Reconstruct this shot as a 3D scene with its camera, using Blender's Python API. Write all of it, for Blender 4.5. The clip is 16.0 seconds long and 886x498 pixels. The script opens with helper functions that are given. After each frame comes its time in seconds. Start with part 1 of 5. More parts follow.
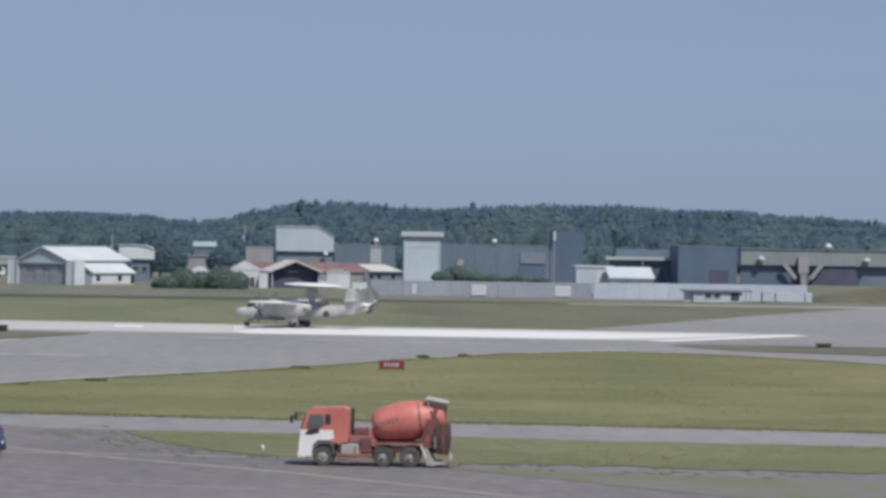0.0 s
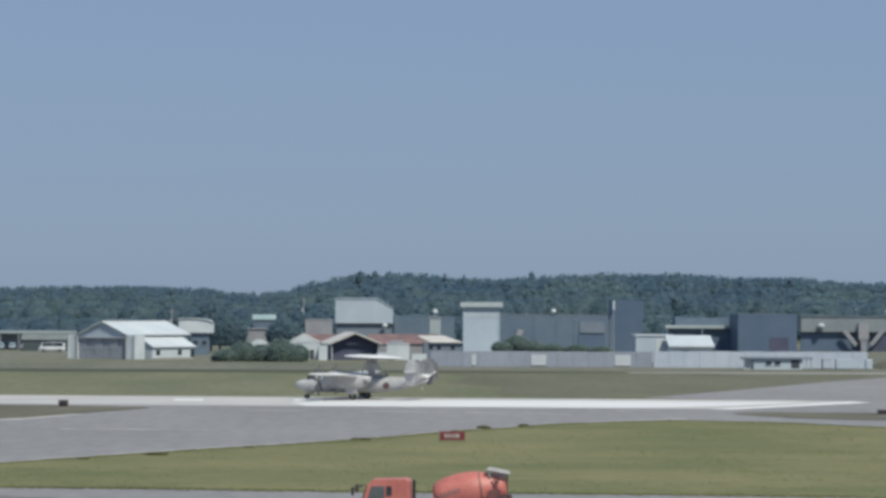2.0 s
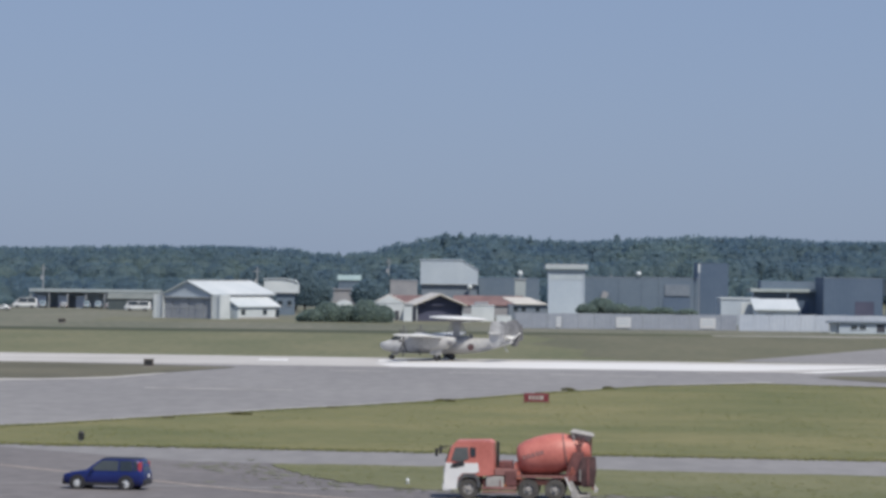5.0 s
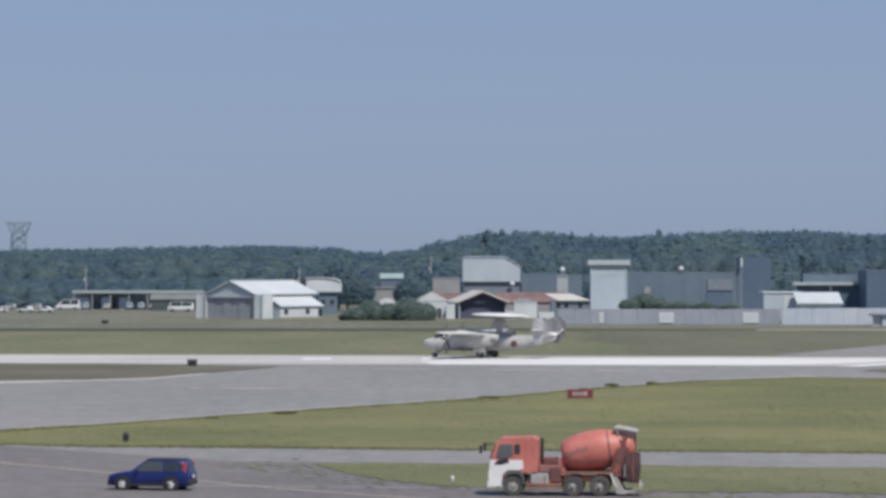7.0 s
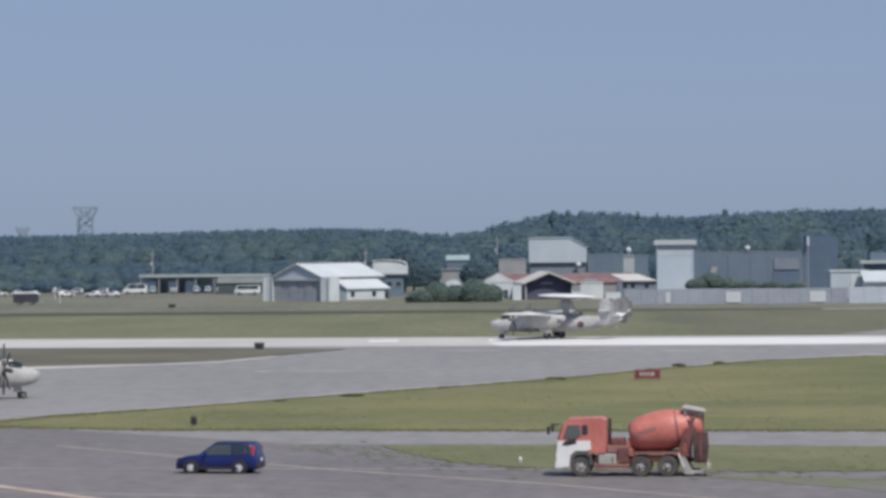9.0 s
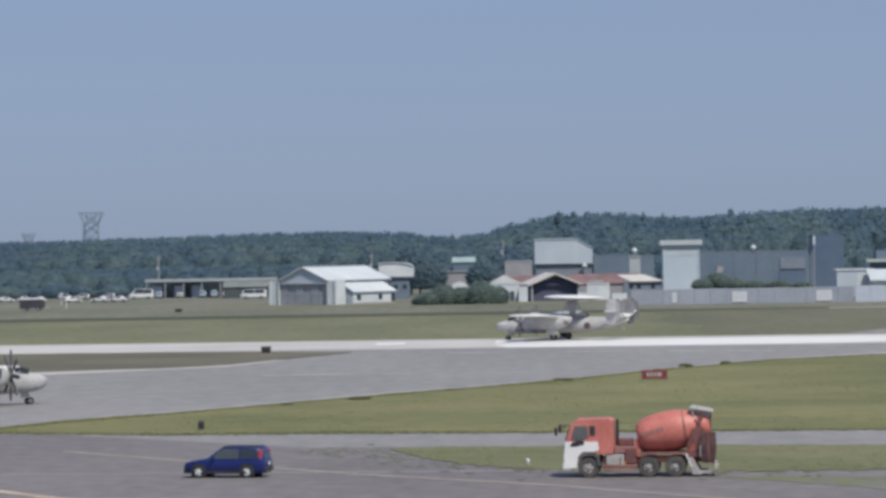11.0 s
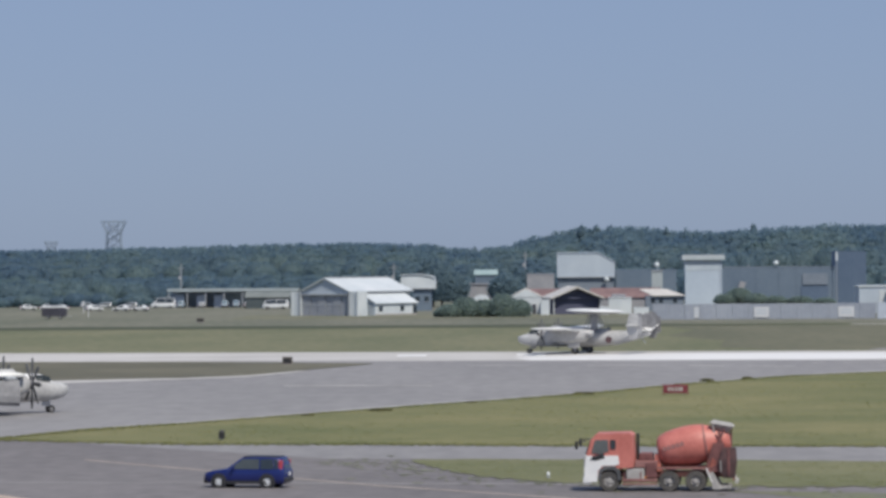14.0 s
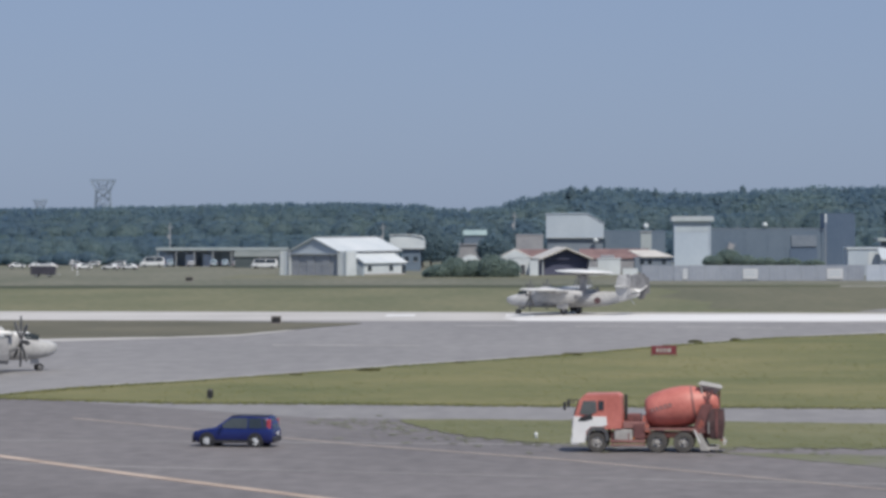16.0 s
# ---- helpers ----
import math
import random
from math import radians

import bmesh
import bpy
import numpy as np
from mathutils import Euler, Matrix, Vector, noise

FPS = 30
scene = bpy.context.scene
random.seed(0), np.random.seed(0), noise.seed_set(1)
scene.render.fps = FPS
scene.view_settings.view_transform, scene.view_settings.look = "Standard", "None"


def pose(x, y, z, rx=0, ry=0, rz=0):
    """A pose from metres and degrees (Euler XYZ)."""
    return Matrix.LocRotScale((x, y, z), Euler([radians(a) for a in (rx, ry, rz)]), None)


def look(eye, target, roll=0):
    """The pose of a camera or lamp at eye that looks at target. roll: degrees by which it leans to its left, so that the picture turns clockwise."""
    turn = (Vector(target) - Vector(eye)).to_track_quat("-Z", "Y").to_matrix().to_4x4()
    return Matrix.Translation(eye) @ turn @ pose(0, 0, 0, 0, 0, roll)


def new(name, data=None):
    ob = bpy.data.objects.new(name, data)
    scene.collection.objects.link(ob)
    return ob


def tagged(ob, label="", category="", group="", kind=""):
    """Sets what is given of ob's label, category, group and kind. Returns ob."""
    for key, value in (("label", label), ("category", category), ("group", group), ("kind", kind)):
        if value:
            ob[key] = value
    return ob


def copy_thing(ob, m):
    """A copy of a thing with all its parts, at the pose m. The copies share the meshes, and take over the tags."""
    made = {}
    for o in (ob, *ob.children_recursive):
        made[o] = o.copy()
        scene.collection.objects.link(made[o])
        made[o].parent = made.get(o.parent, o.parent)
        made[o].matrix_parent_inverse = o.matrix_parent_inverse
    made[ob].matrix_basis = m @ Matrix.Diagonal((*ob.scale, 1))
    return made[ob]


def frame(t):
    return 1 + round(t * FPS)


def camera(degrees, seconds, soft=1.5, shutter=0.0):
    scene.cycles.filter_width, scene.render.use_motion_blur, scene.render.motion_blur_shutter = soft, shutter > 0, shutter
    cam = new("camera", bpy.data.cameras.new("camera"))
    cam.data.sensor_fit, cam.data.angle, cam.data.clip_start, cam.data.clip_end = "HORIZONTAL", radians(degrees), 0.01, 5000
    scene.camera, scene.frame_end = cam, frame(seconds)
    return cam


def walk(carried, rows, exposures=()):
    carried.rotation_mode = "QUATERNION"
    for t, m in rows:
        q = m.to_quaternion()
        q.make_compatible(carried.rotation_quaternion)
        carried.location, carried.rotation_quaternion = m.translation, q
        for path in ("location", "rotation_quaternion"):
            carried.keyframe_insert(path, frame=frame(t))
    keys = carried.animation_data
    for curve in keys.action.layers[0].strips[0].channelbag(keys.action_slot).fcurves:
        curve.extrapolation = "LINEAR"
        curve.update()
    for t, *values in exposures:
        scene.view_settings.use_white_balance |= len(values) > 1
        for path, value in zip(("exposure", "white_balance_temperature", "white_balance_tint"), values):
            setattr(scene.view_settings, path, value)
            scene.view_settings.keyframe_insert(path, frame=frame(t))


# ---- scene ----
EYE = Vector((0.0, 0.0, 11.6))
cam = camera(14.0, 16.0, soft=3.3)
# seconds, degrees to the right, degrees up, degrees of lean to the left
HEADING = [
    (0, 2.9617, -0.1854, 0.911), (0.3, 2.7173, -0.0924, 0.813), (0.5, 2.5251, -0.0046, 0.762),
    (0.7, 2.3022, 0.1791, 0.636), (1, 2.0650, 0.4585, 0.514), (1.3, 1.8931, 0.6351, 0.444),
    (1.5, 1.8251, 0.7191, 0.385), (1.7, 1.8294, 0.7928, 0.350), (2, 2.0158, 0.9272, 0.278),
    (2.3, 2.1043, 0.9249, 0.262), (2.5, 2.1650, 0.8607, 0.283), (2.7, 2.0562, 0.7254, 0.341),
    (3, 1.6430, 0.4180, 0.489), (3.2, 1.5381, 0.1599, 0.426), (3.5, 1.2254, -0.0315, 0.490),
    (3.7, 1.0263, 0.1251, 0.560), (5.8, 0.3625, 0.3253, 0.581), (6, -0.0373, 0.3452, 0.267),
    (6.2, -0.1084, 0.4163, 0.117), (6.5, -0.3062, 0.4748, 0.135), (6.7, -0.3029, 0.4357, 0.020),
    (7, -0.0000, 0.2602, -0.000), (7.3, 0.0459, 0.0565, -0.064), (7.5, -0.2086, 0.0342, -0.149),
    (7.7, -0.4335, 0.0363, -0.071), (8, -0.4355, -0.0111, -0.174), (8.2, -0.5601, -0.0416, -0.250),
    (8.5, -0.8143, -0.0887, -0.331), (8.7, -0.9360, -0.0388, -0.590), (9, -1.0489, -0.0286, -0.469),
    (9.2, -1.0500, -0.0980, -0.500), (11.3, -1.2502, 0.0165, -1.094), (11.5, -1.5517, -0.0621, -0.917),
    (11.8, -1.5547, 0.1163, -0.740), (12, -1.3545, 0.3157, -0.612), (12.2, -1.2920, 0.4792, -0.694),
    (12.5, -1.3930, 0.4983, -0.628), (12.7, -1.4528, 0.4694, -0.654), (13, -1.7335, 0.4027, -0.611),
    (13.2, -1.8005, 0.2666, -0.494), (13.5, -1.5122, 0.2541, -0.560), (13.7, -1.4751, 0.1958, -0.420),
    (14, -1.4951, 0.2070, -0.390), (14.3, -1.4813, 0.1473, -0.186), (14.5, -1.4395, 0.1610, -0.179),
    (14.7, -1.3462, 0.0963, -0.133), (15, -1.1415, 0.0942, -0.095), (15.2, -0.9645, 0.1088, -0.048),
    (15.5, -0.8814, -0.0029, -0.059), (15.7, -0.9772, -0.1642, -0.065), (16, -1.3251, -0.4263, -0.104),
]


def aim(yaw, pitch, roll):
    a, e = radians(yaw), radians(pitch)
    way = Vector((math.sin(a) * math.cos(e), math.cos(a) * math.cos(e), math.sin(e)))
    return look(EYE, EYE + way * 100, roll)


walk(cam, [(t, aim(a, e, r)) for t, a, e, r in HEADING],
     exposures=[(0, 0, 6500, 10), (1.0, 0, 6500, 10), (1.5, -0.03, 6480, 7), (2.0, -0.05, 6440, 4), (2.5, -0.04, 6480, 7), (3.2, 0, 6500, 10), (16, 0, 6500, 10)])

# ---- world, sun ----
SUN_EL, SUN_AZ = 54.0, 146.0   # azimuth clockwise from +y
world = bpy.data.worlds.new("world")
scene.world = world
world.use_nodes = True
wn, wl = world.node_tree.nodes, world.node_tree.links
sky = wn.new("ShaderNodeTexSky")
sky.sky_type = 'NISHITA'
sky.sun_disc = False
sky.sun_elevation, sky.sun_rotation = radians(SUN_EL), radians(SUN_AZ)
sky.air_density, sky.dust_density, sky.ozone_density = 1.0, 0.5, 1.0
tint = wn.new("ShaderNodeMix")
tint.data_type, tint.blend_type = 'RGBA', 'MULTIPLY'
tint.inputs["Factor"].default_value = 1.0
tint.inputs["B"].default_value = (1.06, 1.34, 1.98, 1)
soften = wn.new("ShaderNodeGamma")
soften.inputs["Gamma"].default_value = 0.3
wl.new(sky.outputs["Color"], soften.inputs["Color"])
wl.new(soften.outputs["Color"], tint.inputs["A"])
wl.new(tint.outputs["Result"], wn["Background"].inputs["Color"])
wn["Background"].inputs["Strength"].default_value = 0.15
sun = new("sun", bpy.data.lights.new("sun", 'SUN'))
sun.data.energy, sun.data.angle, sun.data.color = 3.9, radians(5.0), (1.0, 0.94, 0.83)
sun_way = Vector((math.sin(radians(SUN_AZ)) * math.cos(radians(SUN_EL)),
                  math.cos(radians(SUN_AZ)) * math.cos(radians(SUN_EL)), math.sin(radians(SUN_EL))))
sun.matrix_world = look(sun_way * 300, (0, 0, 0))


# ---- materials ----
def surface(name, a, b, scale=1.0, fine=12.0, rough=0.7, metal=0.0, bump=0.1, ribs=0.0, rib_depth=0.4,
            stretch=(1, 1, 1), fine_mix=0.35, island=0.0, spread=0.14):
    """Two colours mixed by a broad and a fine noise, with relief; ribs: pitch of sheet-metal ribs in metres."""
    m = bpy.data.materials.new(name)
    m.use_nodes = True
    n, l = m.node_tree.nodes, m.node_tree.links
    bsdf = n["Principled BSDF"]
    co = n.new("ShaderNodeTexCoord")
    mp = n.new("ShaderNodeMapping")
    mp.inputs["Scale"].default_value = stretch
    l.new(co.outputs["Object"], mp.inputs["Vector"])
    big, small = n.new("ShaderNodeTexNoise"), n.new("ShaderNodeTexNoise")
    big.inputs["Scale"].default_value, small.inputs["Scale"].default_value = scale, fine
    big.inputs["Detail"].default_value, small.inputs["Detail"].default_value = 5, 4
    for t in (big, small):
        l.new(mp.outputs["Vector"], t.inputs["Vector"])
    ramp = n.new("ShaderNodeValToRGB")
    ramp.color_ramp.elements[0].position, ramp.color_ramp.elements[1].position = 0.5 - spread, 0.5 + spread
    mixv = n.new("ShaderNodeMix")
    mixv.inputs["Factor"].default_value = fine_mix
    l.new(big.outputs["Fac"], mixv.inputs["A"])
    l.new(small.outputs["Fac"], mixv.inputs["B"])
    last = mixv.outputs["Result"]
    if island:
        geo = n.new("ShaderNodeNewGeometry")
        mi = n.new("ShaderNodeMix")
        mi.inputs["Factor"].default_value = island
        l.new(last, mi.inputs["A"])
        l.new(geo.outputs["Random Per Island"], mi.inputs["B"])
        last = mi.outputs["Result"]
    l.new(last, ramp.inputs["Fac"])
    ramp.color_ramp.elements[0].color, ramp.color_ramp.elements[1].color = (*a, 1), (*b, 1)
    l.new(ramp.outputs["Color"], bsdf.inputs["Base Color"])
    bsdf.inputs["Roughness"].default_value, bsdf.inputs["Metallic"].default_value = rough, metal
    bp = n.new("ShaderNodeBump")
    bp.inputs["Strength"].default_value = bump
    bp.inputs["Distance"].default_value = 0.05
    l.new(small.outputs["Fac"], bp.inputs["Height"])
    if ribs:
        wave = n.new("ShaderNodeTexWave")
        wave.inputs["Scale"].default_value = 0.314 / ribs
        l.new(co.outputs["Object"], wave.inputs["Vector"])
        rb = n.new("ShaderNodeBump")
        rb.inputs["Strength"].default_value, rb.inputs["Distance"].default_value = rib_depth, 0.04
        l.new(wave.outputs["Fac"], rb.inputs["Height"])
        l.new(bp.outputs["Normal"], rb.inputs["Normal"])
        bp = rb
    l.new(bp.outputs["Normal"], bsdf.inputs["Normal"])
    return m


def foliage(name, a, b, scale, fine, island=0.35, through_share=0.6):
    """Leaves: diffuse with some light let through."""
    m = surface(name, a, b, scale, fine, 0.85, bump=0, island=island)
    n, l = m.node_tree.nodes, m.node_tree.links
    tr, mx = n.new("ShaderNodeBsdfTranslucent"), n.new("ShaderNodeMixShader")
    col = n["Principled BSDF"].inputs["Base Color"].links[0].from_socket
    l.new(col, tr.inputs["Color"])
    mx.inputs["Fac"].default_value = through_share
    l.new(n["Principled BSDF"].outputs["BSDF"], mx.inputs[1])
    l.new(tr.outputs["BSDF"], mx.inputs[2])
    l.new(mx.outputs["Shader"], n["Material Output"].inputs["Surface"])
    return m


GRASS = surface("grass", (0.110, 0.124, 0.044), (0.216, 0.196, 0.086), 0.13, 1.4, 0.9, bump=0.7, stretch=(0.34, 0.36, 1), spread=0.15, fine_mix=0.30)
GRASS_FAR = surface("far_grass", (0.112, 0.124, 0.062), (0.184, 0.176, 0.100), 0.06, 0.7, 0.9, bump=0.6, stretch=(1, 0.22, 1), fine_mix=0.5)
GRASS_DRY = surface("dry_grass", (0.102, 0.112, 0.074), (0.192, 0.184, 0.140), 0.035, 0.6, 0.9, bump=0.6, stretch=(1, 0.22, 1), fine_mix=0.5)
GRASS_DULL = surface("dull_grass", (0.088, 0.085, 0.056), (0.150, 0.138, 0.095), 0.05, 0.5, 0.9, bump=0.5)
GRASS_SPARSE = surface("sparse_grass", (0.115, 0.122, 0.070), (0.190, 0.182, 0.125), 0.08, 0.8, 0.9, bump=0.5)
BLADES = foliage("grass_blades", (0.185, 0.212, 0.083), (0.33, 0.315, 0.14), 0.05, 0.6)
ASPHALT = surface("asphalt", (0.212, 0.205, 0.206), (0.266, 0.257, 0.256), 0.10, 1.3, 0.85, bump=0.3, stretch=(0.5, 0.14, 1), fine_mix=0.55, spread=0.11)
ASPHALT_DARK = surface("apron_asphalt", (0.138, 0.127, 0.127), (0.207, 0.191, 0.190), 0.12, 2.2, 0.85, bump=0.3, stretch=(0.4, 0.25, 1), fine_mix=0.5, spread=0.13)
CONCRETE = surface("runway_concrete", (0.40, 0.385, 0.365), (0.55, 0.53, 0.51), 0.06, 0.5, 0.8, bump=0.2, stretch=(0.4, 1, 1))
CONCRETE_OLD = surface("old_concrete", (0.30, 0.285, 0.27), (0.40, 0.38, 0.36), 0.05, 0.6, 0.85, bump=0.2)
LINE_WHITE = surface("white_marking", (0.62, 0.62, 0.61), (0.85, 0.84, 0.82), 0.2, 2.5, 0.7)
LINE_WORN = surface("worn_marking", (0.29, 0.28, 0.27), (0.52, 0.50, 0.47), 0.35, 3.0, 0.8)
LINE_PINK = surface("faded_marking", (0.26, 0.22, 0.195), (0.47, 0.405, 0.35), 0.5, 3.0, 0.8, spread=0.2)
SEAM = surface("worn_seam", (0.17, 0.16, 0.158), (0.34, 0.325, 0.315), 0.25, 2.0, 0.85, spread=0.2)
PATCHY = surface("patchy_verge", (0.172, 0.165, 0.15), (0.150, 0.158, 0.085), 0.16, 1.1, 0.9, bump=0.5, stretch=(0.6, 0.4, 1), fine_mix=0.4, spread=0.08)
LINE_YELLOW = surface("yellow_marking", (0.36, 0.275, 0.215), (0.55, 0.44, 0.36), 0.25, 3.0, 0.75)
WHITE = surface("white_sheet", (0.52, 0.565, 0.595), (0.64, 0.68, 0.70), 0.25, 3.0, 0.5, ribs=0.6)
ROOF_WHITE = surface("white_roof", (0.50, 0.545, 0.57), (0.63, 0.66, 0.675), 0.15, 2.0, 0.45, ribs=0.9)
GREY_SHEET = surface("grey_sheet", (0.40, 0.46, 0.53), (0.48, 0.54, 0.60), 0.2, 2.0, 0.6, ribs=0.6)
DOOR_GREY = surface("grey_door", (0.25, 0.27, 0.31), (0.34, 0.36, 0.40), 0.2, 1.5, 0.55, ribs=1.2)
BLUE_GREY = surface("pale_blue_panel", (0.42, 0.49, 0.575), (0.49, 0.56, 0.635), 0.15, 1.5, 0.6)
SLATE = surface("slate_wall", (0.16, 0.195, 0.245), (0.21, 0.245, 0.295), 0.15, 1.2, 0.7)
# The blue shift of distance haze is put into the next three wall colours.
GREEN_HAZED = surface("hazed_green_sheet", (0.080, 0.122, 0.190), (0.104, 0.148, 0.218), 0.12, 1.2, 0.6, ribs=0.9)
GREEN_GREY_HAZED = surface("hazed_green_grey_wall", (0.112, 0.156, 0.215), (0.148, 0.194, 0.250), 0.1, 1.0, 0.75)
BEIGE_HAZED = surface("hazed_beige_wall", (0.25, 0.255, 0.28), (0.33, 0.33, 0.35), 0.2, 1.5, 0.75)
RUST = surface("rusty_red_roof", (0.155, 0.096, 0.094), (0.245, 0.160, 0.152), 0.3, 2.0, 0.7, ribs=0.7)
ROOF_CREAM = surface("cream_roof", (0.48, 0.46, 0.43), (0.62, 0.59, 0.55), 0.25, 2.0, 0.6, ribs=0.7)
FENCE = surface("fence_sheet", (0.255, 0.285, 0.345), (0.325, 0.355, 0.415), 0.12, 1.2, 0.6, ribs=0.8)
FENCE_PALE = surface("pale_fence_sheet", (0.40, 0.45, 0.54), (0.50, 0.545, 0.62), 0.12, 1.2, 0.6, ribs=0.8)
# Near-black that stands in for shade inside doorways and the open hangar.
DARK = surface("dark_interior", (0.042, 0.048, 0.066), (0.065, 0.07, 0.09), 0.3, 2.0, 0.8)
NAVY = surface("dark_navy", (0.065, 0.072, 0.12), (0.09, 0.095, 0.15), 0.3, 2.0, 0.8)
STEEL = surface("galvanised_steel", (0.34, 0.36, 0.38), (0.44, 0.46, 0.48), 0.5, 6.0, 0.5, metal=0.2)
BARK = surface("bark", (0.05, 0.04, 0.03), (0.10, 0.08, 0.06), 0.8, 5.0, 0.9, bump=0.5)
# Pale blue distance haze is put into these three foliage colours.
LEAVES_HAZED = foliage("hazed_woods_foliage", (0.182, 0.284, 0.375), (0.275, 0.374, 0.384), 0.03, 0.12, 0.10, 0.71)
LEAVES_NEAR = foliage("hazed_shrub_foliage", (0.235, 0.315, 0.305), (0.31, 0.39, 0.345), 0.15, 1.2, 0.15, 0.62)
LEAVES_DARK = foliage("hazed_tree_foliage", (0.175, 0.270, 0.335), (0.23, 0.32, 0.355), 0.08, 0.7, 0.12, 0.62)
RUBBER = surface("rubber", (0.018, 0.018, 0.02), (0.035, 0.035, 0.037), 2.0, 20.0, 0.8)
BLACK = surface("black_paint", (0.02, 0.02, 0.022), (0.035, 0.035, 0.04), 1.0, 8.0, 0.5)


def glass(name, colour=(0.03, 0.04, 0.05)):
    m = surface(name, colour, tuple(c * 1.4 for c in colour), 0.6, 4.0, 0.08, bump=0.0)
    m.node_tree.nodes["Principled BSDF"].inputs["IOR"].default_value = 1.5
    return m


GLASS = glass("dark_glass")


# ---- building helpers ----
def part(name, bm, material, parent=None, label="", smooth=False, m=None):
    me = bpy.data.meshes.new(name)
    bmesh.ops.recalc_face_normals(bm, faces=bm.faces[:])
    if smooth:
        for f in bm.faces:
            f.smooth = True
    bm.to_mesh(me)
    bm.free()
    me.materials.append(material)
    ob = new(name, me)
    if parent:
        ob.parent = parent
    if m is not None:
        ob.matrix_basis = m
    if label:
        ob["label"] = label
    return ob


def thing(name, m, label, category, group="", kind=""):
    ob = new(name)
    ob.empty_display_size = 0.5
    ob.matrix_basis = m
    return tagged(ob, label, category, group, kind)


def box(bm, x0, x1, y0, y1, z0, z1, bevel=0.0):
    vs = [bm.verts.new((x, y, z)) for z in (z0, z1) for x, y in ((x0, y0), (x1, y0), (x1, y1), (x0, y1))]
    fs = [bm.faces.new([vs[i] for i in q]) for q in
          ((3, 2, 1, 0), (4, 5, 6, 7), (0, 1, 5, 4), (1, 2, 6, 5), (2, 3, 7, 6), (3, 0, 4, 7))]
    if bevel:
        es = list({e for f in fs for e in f.edges})
        bmesh.ops.bevel(bm, geom=es, offset=bevel, segments=2, profile=0.6, affect='EDGES')
    return bm


def B(*a, **k):
    return box(bmesh.new(), *a, **k)


def prism(bm, outline, axis, a0, a1):
    """An outline in two axes, drawn out along the third from a0 to a1."""
    def at(p, a):
        return (a, p[0], p[1]) if axis == 'x' else (p[0], a, p[1]) if axis == 'y' else (p[0], p[1], a)
    lo, hi = [bm.verts.new(at(p, a0)) for p in outline], [bm.verts.new(at(p, a1)) for p in outline]
    k = len(outline)
    bm.faces.new(lo[::-1]), bm.faces.new(hi)
    for i in range(k):
        bm.faces.new((lo[i], lo[(i + 1) % k], hi[(i + 1) % k], hi[i]))
    return bm


def PR(*a):
    return prism(bmesh.new(), *a)


def tube(bm, p, q, r0, r1=None, seg=10, caps=True):
    p, q = Vector(p), Vector(q)
    r1 = r0 if r1 is None else r1
    rot = (q - p).to_track_quat('Z', 'Y').to_matrix()
    rings = [[bm.verts.new(c + rot @ Vector((r * math.cos(6.28318 * i / seg), r * math.sin(6.28318 * i / seg), 0)))
              for i in range(seg)] for c, r in ((p, r0), (q, r1))]
    for i in range(seg):
        bm.faces.new((rings[0][i], rings[0][(i + 1) % seg], rings[1][(i + 1) % seg], rings[1][i]))
    if caps:
        bm.faces.new(rings[0][::-1]), bm.faces.new(rings[1])
    return bm


def T(*a, **k):
    return tube(bmesh.new(), *a, **k)


def loft(rings, close_ends=True):
    bm = bmesh.new()
    vr = [[bm.verts.new(p) for p in r] for r in rings]
    k = len(vr[0])
    for a, b in zip(vr, vr[1:]):
        for i in range(k):
            bm.faces.new((a[i], a[(i + 1) % k], b[(i + 1) % k], b[i]))
    if close_ends:
        bm.faces.new(vr[0][::-1]), bm.faces.new(vr[-1])
    return bm


def lathe(profile, seg=20):
    """Turned about z: (radius, height) from bottom to top."""
    bm = bmesh.new()
    rings = [[bm.verts.new((r * math.cos(6.28318 * i / seg), r * math.sin(6.28318 * i / seg), z)) for i in range(seg)]
             for r, z in profile]
    for a, b in zip(rings, rings[1:]):
        for i in range(seg):
            bm.faces.new((a[i], a[(i + 1) % seg], b[(i + 1) % seg], b[i]))
    bm.faces.new(rings[0][::-1]), bm.faces.new(rings[-1])
    return bm


def sheet(name, outline, z, material, label, category, kind="structure"):
    bm = bmesh.new()
    f = bm.faces.new([bm.verts.new((x, y, z)) for x, y in outline])
    if f.normal.z < 0:
        f.normal_flip()
    for axis in (0, 1):          # cut long faces into lengths
        for k in range(-12, 13):
            c = [0, 0, 0]
            c[axis] = k * 60.0 + (300 if axis else 0)
            nrm = [0, 0, 0]
            nrm[axis] = 1
            bmesh.ops.bisect_plane(bm, geom=bm.verts[:] + bm.edges[:] + bm.faces[:], plane_co=c, plane_no=nrm)
    bmesh.ops.triangulate(bm, faces=bm.faces[:])
    me = bpy.data.meshes.new(name)
    bmesh.ops.recalc_face_normals(bm, faces=bm.faces[:])
    if bm.faces[:] and bm.faces[:][0].normal.z < 0:
        bmesh.ops.reverse_faces(bm, faces=bm.faces[:])
    bm.to_mesh(me)
    bm.free()
    me.materials.append(material)
    return tagged(new(name, me), label, category, kind=kind)


def stripe(name, pts, width, z, material, label):
    """A painted stripe along points, of that width along y."""
    outline = [(x, y - width / 2) for x, y in pts] + [(x, y + width / 2) for x, y in pts[::-1]]
    return sheet(name, outline, z, material, label, "road marking")


